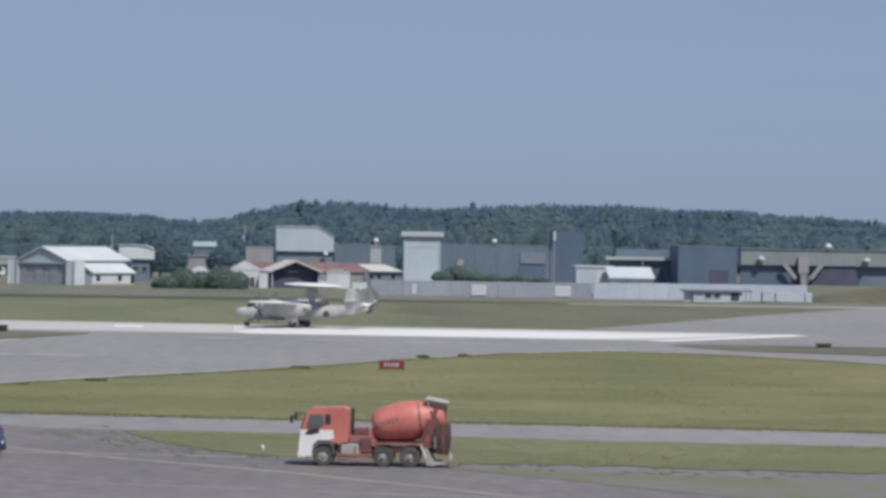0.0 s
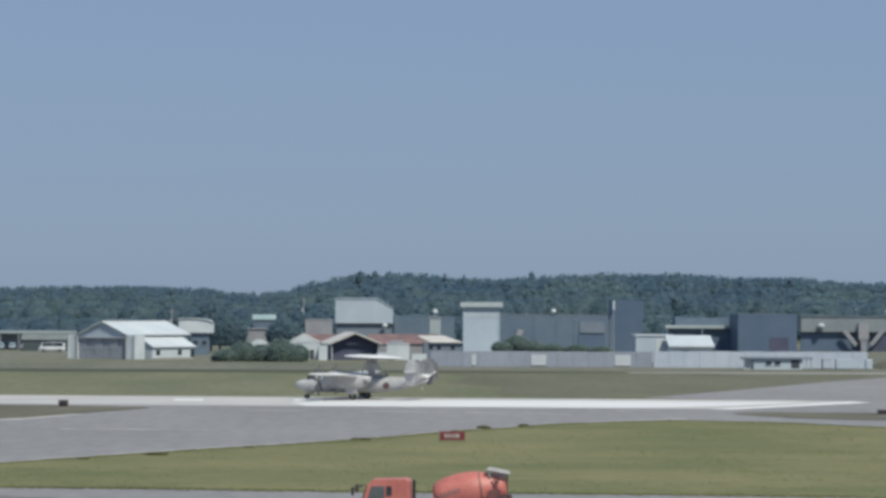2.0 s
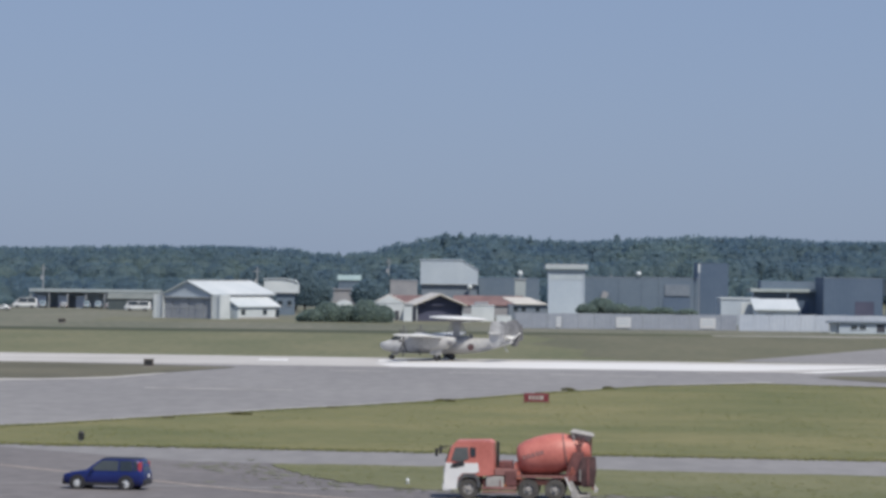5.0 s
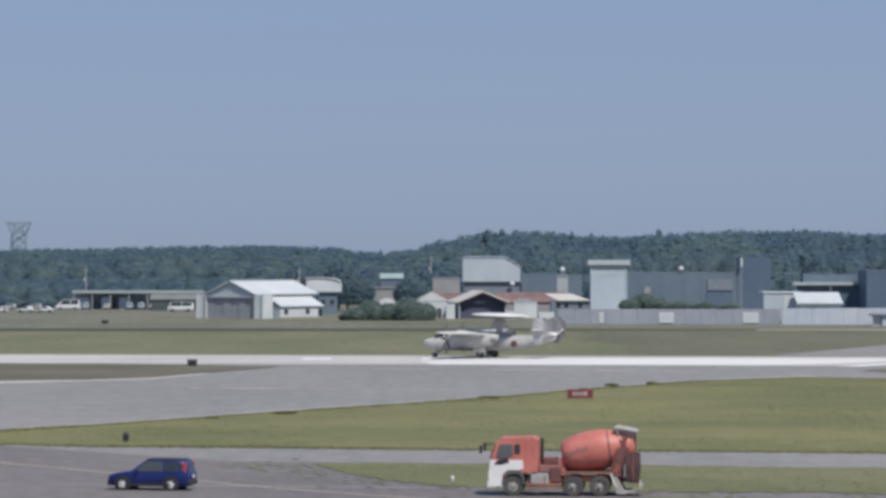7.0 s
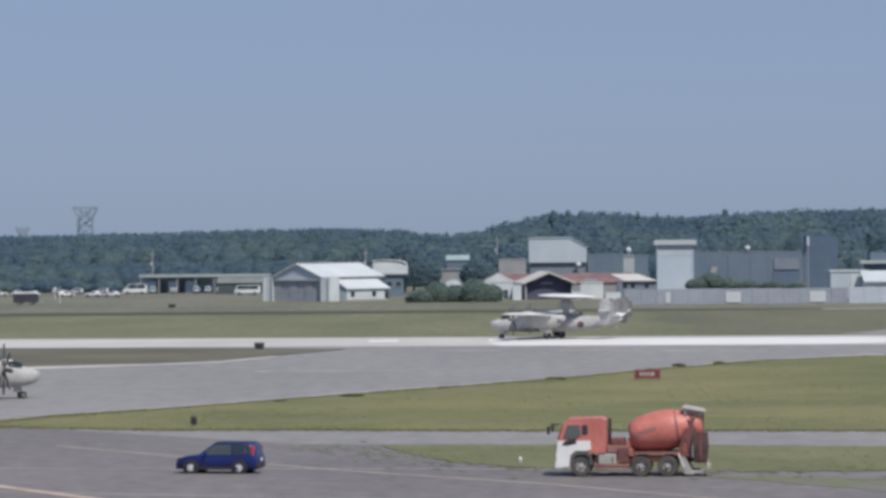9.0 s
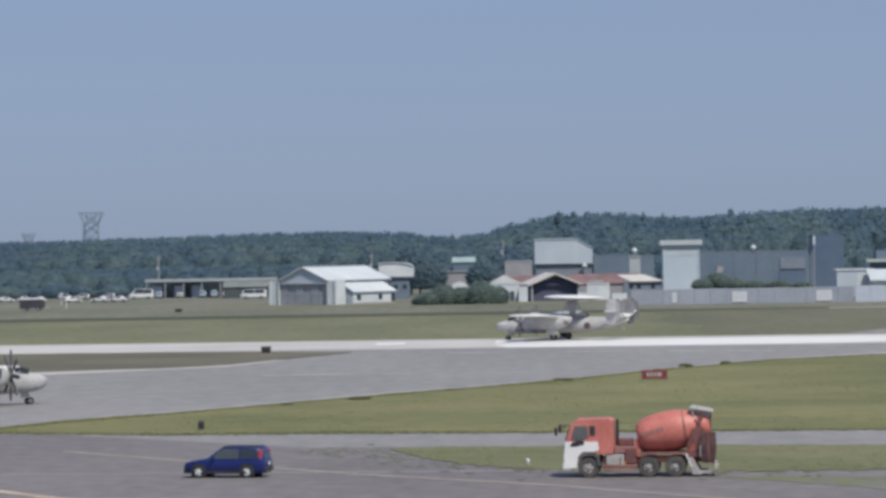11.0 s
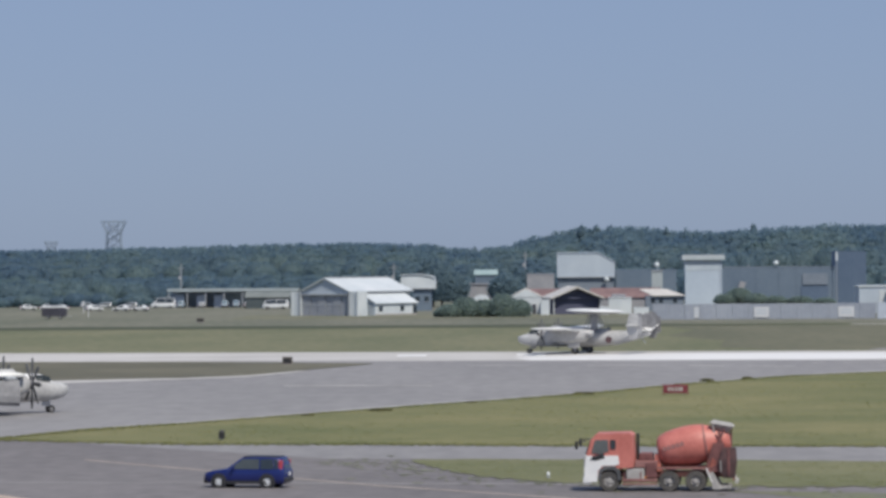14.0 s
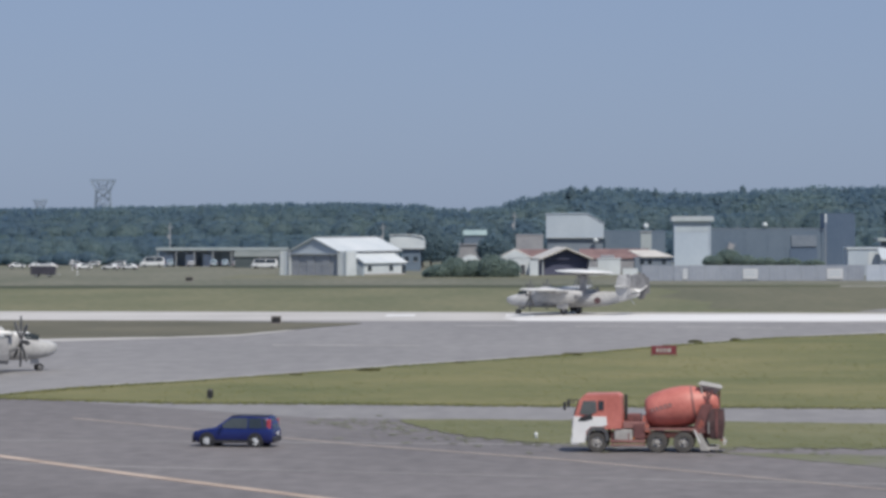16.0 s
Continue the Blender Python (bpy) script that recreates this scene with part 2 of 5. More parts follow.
def smooth_line(pts, n=6, wobble=0.0, seed=1):
    """Points along a line, with small unevenness added."""
    rnd = random.Random(seed)
    out = []
    for (x0, y0), (x1, y1) in zip(pts, pts[1:]):
        for i in range(n):
            k = i / n
            out.append((x0 + (x1 - x0) * k, y0 + (y1 - y0) * k + rnd.uniform(-wobble, wobble)))
    return out + [pts[-1]]


def arrays_mesh(name, verts, tris, material, smooth=True):
    me = bpy.data.meshes.new(name)
    me.vertices.add(len(verts))
    me.vertices.foreach_set("co", np.asarray(verts, dtype=np.float32).ravel())
    me.loops.add(len(tris) * 3)
    me.loops.foreach_set("vertex_index", np.asarray(tris, dtype=np.int32).ravel())
    me.polygons.add(len(tris))
    me.polygons.foreach_set("loop_start", np.arange(0, len(tris) * 3, 3, dtype=np.int32))
    me.polygons.foreach_set("use_smooth", np.full(len(tris), smooth))
    me.update()
    me.validate()
    me.materials.append(material)
    return me


# ---- ground ----
sheet("ground", [(-4500, -1500), (4500, -1500), (4500, 4500), (-4500, 4500)], 0.0, GRASS_FAR,
      "wide flat mown airfield grass reaching the woods", "ground")


def runway_y(x, off):
    return off - 0.12 * x


sheet("taxiway", [(-700, 60), (500, 60), (500, 300), (140, 345), (66, 384), (46, 403), (46, runway_y(46, 421)), (-700, runway_y(-700, 421))],
      0.02, ASPHALT, "wide grey asphalt taxiway beside the runway", "taxiway")
sheet("runway", [(-700, runway_y(-700, 421)), (46, runway_y(46, 421)), (68, 451), (60, runway_y(60, 463)), (-700, runway_y(-700, 463))],
      0.03, CONCRETE, "pale bleached concrete runway strip", "runway")
sheet("turning_pad", [(46, 403), (66, 402), (500, 360), (500, 690), (118, 664), (101, 621), (81, 572), (60, 512), (42, 464), (60, runway_y(60, 463)), (68, 451), (46, runway_y(46, 421))],
      0.025, ASPHALT, "pale grey asphalt turning area at the runway end", "pavement")
sheet("apron", [(-600, 60), (500, 60), (500, 120), (40, 203.2), (-12.4, 213), (-21, 223), (-33, 237), (-120, 246), (-600, 262)],
      0.035, ASPHALT_DARK, "dark stained asphalt apron with worn lines", "apron")
sheet("apron_edge", [(-600, 262), (-120, 246), (-33, 237), (-34, 240.5), (-120, 251), (-600, 268)], 0.045, CONCRETE_OLD,
      "old pale concrete edge strip along the apron", "pavement")
sheet("taxiway_shoulder", [(-200, 318), (-51, 346.5), (-41, 354.5), (-29.6, 366), (-24.5, 386), (-27, 387), (-31, 371), (-42, 362.5), (-52, 356.5), (-200, 333)],
      0.05, CONCRETE, "pale concrete shoulder along a grass island", "pavement")

grass_edge = [(-36, 238.5), (-31.5, 250), (-25.7, 259), (-17.3, 275), (-6.8, 294.5), (3.3, 311.5), (14.2, 337), (25.6, 359), (37.4, 371), (48.4, 362), (60.2, 341.6), (100, 282), (150, 215)]
grass_near = [(150, 196), (70, 212), (38.7, 219.3), (29.7, 221.8), (18.7, 224), (2.2, 226), (-12, 229.3), (-22.8, 230.5), (-36, 237.6)]
MAIN_GRASS = smooth_line(grass_edge, 8, 0.5, 2) + smooth_line(grass_near, 8, 0.12, 3)[1:]
sheet("grass_field", MAIN_GRASS, 0.07, GRASS, "long mown yellow-green grass between the taxiways", "grass field")
STRIP = smooth_line([(-7.6, 211.2), (-2, 210.8), (8.2, 209.2), (20, 206.3), (36, 203.5), (140, 180)], 10, 0.35, 4) + \
    smooth_line([(140, 156), (32, 180.2), (18, 183.4), (8, 185), (2, 187.5), (-3, 194), (-5.5, 201), (-7.6, 211)], 10, 0.9, 5)
sheet("grass_strip", STRIP, 0.07, surface("strip_grass_soil", (0.116, 0.128, 0.054), (0.190, 0.184, 0.094), 0.16, 1.4, 0.9, bump=0.6, stretch=(0.34, 0.36, 1), spread=0.15, fine_mix=0.25), "narrow green grass strip beside the service road", "grass strip")
STRIP_2 = [(9.3, 181), (17.7, 178.3), (30.7, 174), (120, 150), (120, 118), (21.8, 162.4), (16.8, 169.5)]
sheet("grass_wedge", smooth_line(STRIP_2 + STRIP_2[:1], 10, 0.45, 32)[:-1], 0.05, PATCHY, "thin grass wedge at the apron edge", "grass strip")
sheet("grass_corner", [(-27, 152.6), (-21, 149), (-10, 130), (-60, 130), (-60, 158)], 0.07, GRASS, "small grass corner at the apron edge", "grass strip")
ISLAND = smooth_line([(-700, 504), (-62.8, 427.5), (-42.2, 424.5), (-18.9, 412.5)], 6, 0.3, 6) + \
    smooth_line([(-18.8, 410.5), (-25.1, 389.2), (-29.7, 371.5), (-36, 364), (-41.5, 362.5), (-52, 355.5), (-200, 331.5), (-700, 300)], 6, 0.3, 7)
sheet("grass_island", ISLAND, 0.07, GRASS_DULL, "dull dry grass island between runway and taxiway", "grass strip")
ISLAND_2 = smooth_line([(46, 395.9), (53.6, 401.5), (70, 397), (160, 372)], 6, 0.4, 8) + smooth_line([(160, 330), (65.3, 371), (51, 381), (46, 395)], 6, 0.4, 9)
sheet("grass_island", ISLAND_2, 0.07, GRASS_DULL, "thin dry grass island beside the turning area", "grass strip")
sheet("brown_grass", smooth_line([(22, 640), (26, 600), (20, 560), (27, 520), (24, 482), (33, 462)], 6, 3, 21) + smooth_line([(42, 466), (60, 512), (81, 572), (101, 621), (104, 632), (22, 640)], 6, .5, 22)[:-1], 0.015,
      surface("brown_dry_grass", (0.098, 0.102, 0.060), (0.156, 0.147, 0.094), 0.06, 0.7, 0.9, bump=0.6, stretch=(1, 0.22, 1), fine_mix=0.5), "browned dry grass beside the turning area", "ground")
sheet("perimeter_road", [(-700, 636), (10, 635), (74, 648), (20, 663), (-700, 668)], 0.03, surface("ditch_grass", (0.055, 0.065, 0.035), (0.09, 0.095, 0.05), 0.03, 0.4, 0.9, stretch=(0.3, 1, 1)),
      "dark strip of ground behind the runway grass", "ground")

sheet("perimeter_track", smooth_line([(56, 642), (78, 641), (96, 642), (118, 640), (150, 636)], 5, .6, 14) + smooth_line([(150, 662), (122, 658), (98, 655), (78, 653), (56, 650)], 5, .6, 15), 0.05, CONCRETE_OLD, "pale narrow track behind the turning area", "pavement")
sheet("dry_verge", [(-700, 668), (118, 664), (500, 690), (500, 1150), (-700, 1150)], 0.02, GRASS_DRY, "pale dry grass in front of the sheds", "ground")
sheet("hangar_forecourt", [(-64, 742), (60, 735), (60, 752), (-20, 786), (-64, 800)], 0.04, GRASS_SPARSE, "worn pale gravel and grass strip before the hangar", "ground")

# markings
stripe("runway_marking", [(-17.4, 446.8), (-13.8, 446.4)], 9.0, 0.055, LINE_WHITE, "bright white threshold block on the runway")
stripe("runway_marking", [(-2.6, 447.6), (0.9, 447.2)], 11.0, 0.055, LINE_WHITE, "bright white aiming block on the runway")
sheet("runway_new_concrete", smooth_line([(-1, runway_y(-1, 421.4)), (37, runway_y(37, 421.4)), (50, 429), (62, 447), (40, runway_y(40, 454)), (12, runway_y(12, 452)), (-3, runway_y(-3, 436)), (-1, runway_y(-1, 421.4))], 8, 0.25, 12)[:-1], 0.04,
      surface("new_concrete", (0.60, 0.59, 0.58), (0.74, 0.73, 0.72), 0.05, 0.4, 0.75, stretch=(0.3, 1, 1)), "bright bleached stretch of runway concrete", "runway")
sheet("runway_end_marking", [(45, 413), (48, 413), (69, 446), (67, 451)], 0.045, LINE_WHITE, "white diagonal line at the runway end", "road marking")
sheet("apron_line", smooth_line([(-26.9, 213.4), (-8.6, 187.4), (1.9, 175.8), (15.5, 156.1), (30, 136)], 4) + smooth_line([(30, 135.5), (15.5, 155.5), (1.9, 175.0), (-8.6, 186.7), (-26.9, 212.6)], 4),
      0.05, LINE_PINK, "worn pale line painted on the apron", "road marking")
sheet("apron_centreline", [(-60, 232.8), (-26.2, 179.2), (-18.3, 166.3), (-8.8, 152.0), (5, 131.3), (5, 129.8), (-8.8, 150.5), (-18.3, 164.8), (-26.2, 177.7), (-60, 231.3)],
      0.05, LINE_YELLOW, "faded yellow taxi line on the apron", "road marking")
SHOULDER = surface("worn_shoulder", (0.235, 0.228, 0.226), (0.40, 0.39, 0.38), 0.12, 1.2, 0.85, stretch=(0.5, 0.14, 1), fine_mix=0.5, spread=0.12)
stripe("taxiway_shoulder", [(x + 1.5, y + 5.5) for x, y in smooth_line(grass_edge[:9], 6, 0.5, 9)], 6.0, 0.042, SHOULDER, "paler worn shoulder along the edge of the taxiway")
stripe("apron_seam", [(-60, 194), (-20, 190.5), (0, 187.5), (14, 184)], 0.9, 0.045, SEAM, "worn pale seam across the apron")
stripe("apron_seam", [(-60, 190), (-20, 171), (10, 160.5), (20, 158)], 0.7, 0.045, SEAM, "worn pale seam across the apron")
for i, (x, y, w) in enumerate(((5.5, 401, 6.3), (16.6, 397.5, 3.8), (-8, 404, 7), (-24, 340, 14), (31, 408.5, 8.5), (11.5, 399.2, 2.6), (23, 394, 5))):
    stripe("taxiway_marking", [(x, y), (x + w, y - 1.5)], 1.6, 0.04, LINE_WORN, "worn pale dash painted on the taxiway")


# ---- hangar ----
def hangar():
    h = thing("hangar", pose(-46.2, 785, 0, 0, 0, -30), "large white sheet-metal aircraft hangar with closed grey doors", "hangar")
    part("side_wall", B(5.9, 6.1, 0.2, 25, 0, 5.4), WHITE, h)
    part("side_wall", B(-6.1, -5.9, 0.2, 25, 0, 5.4), WHITE, h)
    part("rear_wall", PR([(-6.1, 0), (6.1, 0), (6.1, 5.4), (0, 8.1), (-6.1, 5.4)], 'y', 24.8, 25.1), WHITE, h)
    part("gable_wall", PR([(-6.1, 4.75), (6.1, 4.75), (6.1, 5.4), (0, 8.1), (-6.1, 5.4)], 'y', 0, 0.25), GREY_SHEET, h, "grey sheet-metal gable")
    for s in (-1, 1):
        roof = part("roof", PR([(0, 8.12), (s * 6.6, 5.22), (s * 6.6, 5.4), (0, 8.36)], 'y', -0.5, 25.5), ROOF_WHITE, h)
        part("eave", B(min(s * 6.6, s * 6.75), max(s * 6.6, s * 6.75), -0.5, 25.5, 5.1, 5.36), STEEL, roof)
        tower = part("door_pocket", B(min(s * 6.15, s * 8.6), max(s * 6.15, s * 8.6), -0.3, 3.6, 0, 5.3, bevel=0.06), WHITE, h)
        part("corner_post", B(s * 8.5 - 0.2, s * 8.5 + 0.2, -0.55, -0.3, 0, 5.35), ROOF_WHITE, tower)
        part("corner_post", B(s * 6.4 - 0.15, s * 6.4 + 0.15, -0.5, -0.3, 0, 5.35), STEEL, tower)
    part("door_head", B(-6.1, 6.1, -0.35, 0, 4.55, 4.85), STEEL, h)
    for i in range(6):
        leaf = part("door", B(-6.05 + i * 2.02, -4.07 + i * 2.02, 0.05 + 0.12 * (i % 2), 0.15 + 0.12 * (i % 2), 0.05, 4.6), DOOR_GREY, h, "grey sliding hangar door leaf")
        part("door_rail", B(-6.05 + i * 2.02, -4.07 + i * 2.02, 0.0 + 0.12 * (i % 2), 0.05 + 0.12 * (i % 2), 2.2, 2.35), STEEL, leaf)
    part("ridge_cap", B(-0.35, 0.35, 0.5, 25, 8.28, 8.48), STEEL, h)
    # lean-to
    part("annex_end_wall", PR([(6.15, 0), (9.6, 0), (9.6, 2.75), (6.15, 4.7)], 'y', 5.0, 5.2), GREY_SHEET, h)
    part("annex_end_wall", PR([(6.15, 0), (9.6, 0), (9.6, 2.75), (6.15, 4.7)], 'y', 21.8, 22), WHITE, h)
    part("annex_wall", B(9.4, 9.6, 5.2, 21.8, 0, 2.75), WHITE, h)
    part("annex_roof", PR([(6.15, 4.75), (10.0, 2.6), (10.0, 2.75), (6.15, 4.95)], 'y', 4.7, 22.4), ROOF_WHITE, h)
    for y in (6.6, 15.4, 20.6):
        win = part("window", B(9.6, 9.66, y, y + 1.5, 0.9 if y < 16 else 0.1, 2.1), GLASS, h, "dark window in the lean-to")
        part("window_frame", B(9.62, 9.7, y - 0.1, y + 1.6, 2.1, 2.2), STEEL, win)
    part("plinth", B(9.6, 9.75, 5.2, 21.8, 0, 0.35), CONCRETE_OLD, h)


hangar()


def block(name, x0, x1, y0, y1, z1, wall, roof, label, category="building", over=0.3, rise=0.3, pitch=None, rows=0, cols=0,
          wall_label="", roof_label="", z0=0.0, rot=0.0):
    """A plain building: four walls, a roof slab (or a gable when pitch is given), and windows on its front."""
    cx, cy = (x0 + x1) / 2, (y0 + y1) / 2
    w, d = (x1 - x0) / 2, (y1 - y0) / 2
    b = thing(name, pose(cx, cy, 0, 0, 0, rot), label, category)
    part("front_wall", B(-w, w, -d, -d + 0.25, z0, z1), wall, b, wall_label)
    part("rear_wall", B(-w, w, d - 0.25, d, z0, z1), wall, b)
    part("side_wall", B(-w, -w + 0.25, -d + 0.25, d - 0.25, z0, z1), wall, b)
    part("side_wall", B(w - 0.25, w, -d + 0.25, d - 0.25, z0, z1), wall, b)
    if pitch is None:
        part("roof", B(-w - over, w + over, -d - over, d + over, z1, z1 + rise, bevel=0.04), roof, b, roof_label)
    elif pitch[0] == 'x':   # ridge along x
        for s in (-1, 1):
            part("roof", PR([(0, z1 + pitch[1]), (s * (d + over), z1 - 0.1), (s * (d + over), z1 + 0.08), (0, z1 + pitch[1] + 0.2)], 'x', -w - over, w + over), roof, b, roof_label)
        for s in (-1, 1):
            part("gable", PR([(-d, z1), (d, z1), (0, z1 + pitch[1])], 'x', s * w - 0.12, s * w + 0.12), wall, b)
    else:                   # ridge along y, gable to the front
        for s in (-1, 1):
            part("roof", PR([(0, z1 + pitch[1]), (s * (w + over), z1 - 0.1), (s * (w + over), z1 + 0.08), (0, z1 + pitch[1] + 0.2)], 'y', -d - over, d + over), roof, b, roof_label)
            part("gable", PR([(-w, z1), (w, z1), (0, z1 + pitch[1])], 'y', s * d - 0.1, s * d + 0.1), wall, b)
    for r in range(rows):
        for c in range(cols):
            x = -w + (c + 0.5) * 2 * w / cols
            z = z0 + (r + 0.45) * (z1 - z0) / rows
            win = part("window", B(x - 0.5, x + 0.5, -d - 0.05, -d, z, z + 1.1), GLASS, b)
            part("window_sill", B(x - 0.6, x + 0.6, -d - 0.14, -d, z - 0.1, z), STEEL, win)
    return b


# white two-storey watch building behind the hangar
wb = block("watch_building", -29.6, -25.3, 858, 866, 5.2, GREEN_GREY_HAZED, STEEL, "grey service building with a white overhanging upper storey", rows=1, cols=2)
part("upper_storey", PR([(-5.0, 5.3), (3.2, 5.3), (3.2, 7.0), (2.9, 7.7), (2.2, 8.15), (0.6, 8.45), (-1.5, 8.6), (-3.6, 8.6), (-5.0, 8.5)], 'y', -4.5, 4.5), WHITE, wb, "white sheet-metal upper storey")
part("upper_roof", PR([(-5.2, 8.5), (-3.6, 8.62), (-1.5, 8.62), (0.6, 8.47), (2.2, 8.17), (2.95, 7.7), (3.1, 7.8), (2.3, 8.35), (0.6, 8.66), (-1.5, 8.8), (-5.2, 8.7)], 'y', -4.8, 4.8), ROOF_WHITE, wb, "white curved sheet roof")
part("eave_band", B(-5.05, 3.25, -4.62, -4.5, 5.2, 5.45), STEEL, wb)

# long open carport and dark shed
port = thing("carport", pose(-80, 950, 0), "long low open carport with a flat pale roof", "carport")
part("roof", B(-17.2, 17.2, -4, 4, 4.55, 5.0), surface("carport_roof", (0.22, 0.24, 0.23), (0.34, 0.36, 0.34), 0.2, 2, 0.7), port)
part("fascia", B(-17.3, 17.3, -4.15, -4, 4.3, 5.05), surface("carport_fascia", (0.30, 0.35, 0.37), (0.38, 0.43, 0.45), 0.2, 2, 0.7), port)
part("rear_wall", B(-17, 17, 3.7, 4, 0, 4.5), GREY_SHEET, port)
for x in (-14.2, -8.6, -4.0):
    part("cupboard", B(x - 1.2, x + 1.2, -1.6, 3.5, 0, 3.3, bevel=0.05), FENCE_PALE, port, "pale storage cupboard")
for i in range(8):
    part("post", B(-17 + i * 4.85, -16.75 + i * 4.85, -3.9, -3.65, 0, 4.55), STEEL, port)
block("storage_shed", -74.6, -63.6, 922, 930, 2.9, surface("dark_shed_wall", (0.055, 0.075, 0.085), (0.085, 0.105, 0.115), 0.3, 2.0, 0.7), surface("worn_shed_roof", (0.15, 0.17, 0.165), (0.21, 0.23, 0.22), 0.3, 2.0, 0.7, ribs=0.7), "dark green storage shed with a grey pitched roof", "shed", pitch=('x', 1.2))
block("small_tower_hut", -17.2, -11.3, 1000, 1006, 8.0, GREEN_GREY_HAZED, surface("pale_green_roof", (0.25, 0.34, 0.35), (0.33, 0.42, 0.42), 0.3, 2, 0.6),
      "tall narrow hut with a pale green roof", "hut", pitch=('x', 1.2))
block("grey_storehouse", -20.0, -11.3, 950, 958, 5.6, BEIGE_HAZED, BEIGE_HAZED, "plain grey-beige storehouse behind the shrubs", "storehouse")
dome = thing("storage_tent", pose(-13.9, 890, 0), "small white rounded storage tent", "tent")
bm = PR([(2.1 * math.cos(math.pi * i / 12), 2.0 + 1.5 * math.sin(math.pi * i / 12)) for i in range(13)] + [(-2.1, 0), (2.1, 0)], 'y', -3, 3)
part("canopy", bm, WHITE, dome)
part("door_flap", B(-0.9, 0.9, -3.05, -3.0, 0, 2.2), GREY_SHEET, dome)

# gabled white house, rust-roofed houses and the open dark hangar
gw = block("white_gabled_house", -6.2, 1.0, 798, 812, 3.7, WHITE, ROOF_CREAM, "white gabled house with a cream roof", "house", over=0.12, pitch=('y', 1.8))
part("side_door", B(1.4, 2.3, -7.1, -7.0, 0, 2.1), DARK, gw)
block("white_hut", 0.7, 2.6, 783, 785, 3.2, WHITE, ROOF_WHITE, "small bright white hut", "hut", over=0.05, rise=0.1)
block("rust_roofed_house", -2.5, 5.5, 826, 838, 3.4, BEIGE_HAZED, RUST, "low house with a rusty red roof", "house", pitch=('x', 1.7))
dh = thing("open_hangar", pose(8.6, 786, 0, 0, 0, 8), "small open hangar with a dark mouth and a cream gable roof", "hangar")
for s in (-1, 1):
    part("side_wall", B(min(s * 5, s * 5.2), max(s * 5, s * 5.2), 0, 14, 0, 3.6), NAVY, dh)
    part("roof", PR([(0, 5.75), (s * 5.9, 3.35), (s * 5.9, 3.65), (0, 6.15)], 'y', -0.9, 14.4), ROOF_CREAM, dh)
part("rear_wall", PR([(-5, 0), (5, 0), (5, 3.6), (0, 5.7), (-5, 3.6)], 'y', 13.8, 14), DARK, dh)
# Navy sheet added in place of the shade inside the open mouth.
part("mouth_shade", PR([(-4.95, 0.05), (4.95, 0.05), (4.95, 3.5), (0, 5.6), (-4.95, 3.5)], 'y', 1.0, 1.1), NAVY, dh, "dark navy sheet standing in for the shaded mouth")
part("truss", PR([(-5.0, 3.45), (5.0, 3.45), (5.0, 3.7), (-5.0, 3.7)], 'y', 0.2, 0.4), NAVY, dh)
for x in (-5.1, 5.1):
    part("post", B(x - 0.15, x + 0.15, -0.2, 0.1, 0, 3.6), STEEL, dh)
block("long_rust_house", 12.6, 28.4, 838, 850, 3.1, BEIGE_HAZED, RUST, "long low house with a rusty red roof", "house", pitch=('x', 2.0))
cr = thing("cream_roofed_house", pose(28.4, 826, 0), "low grey house with a slanting cream sheet roof", "house")
part("wall", B(-3.6, 5.0, 0.6, 9, 0, 3.5), SLATE, cr)
part("roof", loft([[(-2.2, 0, 3.5), (5.4, 0, 3.5), (5.4, 0, 3.64), (-2.2, 0, 3.64)], [(-5.0, 6.0, 4.95), (1.2, 6.0, 4.95), (1.2, 6.0, 5.09), (-5.0, 6.0, 5.09)]]), ROOF_CREAM, cr, "worn cream sheet roof")
for x in (-2.4, -0.6, 2.6):
    part("window", B(x, x + 0.9, 0.55, 0.6, 1.9, 2.9), GLASS, cr)
wh = block("white_van_shed", 15.6, 20.6, 792, 797, 3.4, WHITE, ROOF_WHITE, "small white flat-roofed shed with pipes", "shed", over=0.1, rise=0.2)
part("roof_tank", B(-1.8, 1.2, -1.5, 1.5, 3.6, 4.3, bevel=0.1), BEIGE_HAZED, wh)
block("white_crate", 13.4, 15.4, 780, 782, 1.7, WHITE, ROOF_WHITE, "low white storage crate", "crate", over=0.03, rise=0.06)
block("white_crate", 20.8, 24.0, 780, 782, 1.5, WHITE, ROOF_WHITE, "low white storage crate", "crate", over=0.03, rise=0.06)
block("beige_block", -2.6, 4.2, 900, 910, 8.2, BEIGE_HAZED, BEIGE_HAZED, "flat-roofed beige concrete block", over=0.1)

# high hall with a chamfered corner on a dark base
hh = thing("high_hall", pose(12.8, 950, 0), "tall pale grey windowless hall with a chamfered roof corner", "hall")
part("base_storey", B(-7.3, 7.3, 0.6, 14, 0, 7.4), SLATE, hh, "dark slate lower storey")
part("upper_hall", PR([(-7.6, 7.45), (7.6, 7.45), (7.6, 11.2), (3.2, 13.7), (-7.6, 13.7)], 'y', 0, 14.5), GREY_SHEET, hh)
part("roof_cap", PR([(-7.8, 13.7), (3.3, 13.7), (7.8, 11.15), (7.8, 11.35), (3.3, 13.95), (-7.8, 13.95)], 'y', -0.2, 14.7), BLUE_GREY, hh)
part("drip_edge", B(-7.7, 7.7, -0.2, 0, 7.3, 7.5), STEEL, hh)
part("floodlight", lathe([(0.1, 6.2), (0.7, 6.5), (0.7, 7.0), (0.2, 7.3)], 10), WHITE, hh, m=pose(5.4, -0.8, 0))
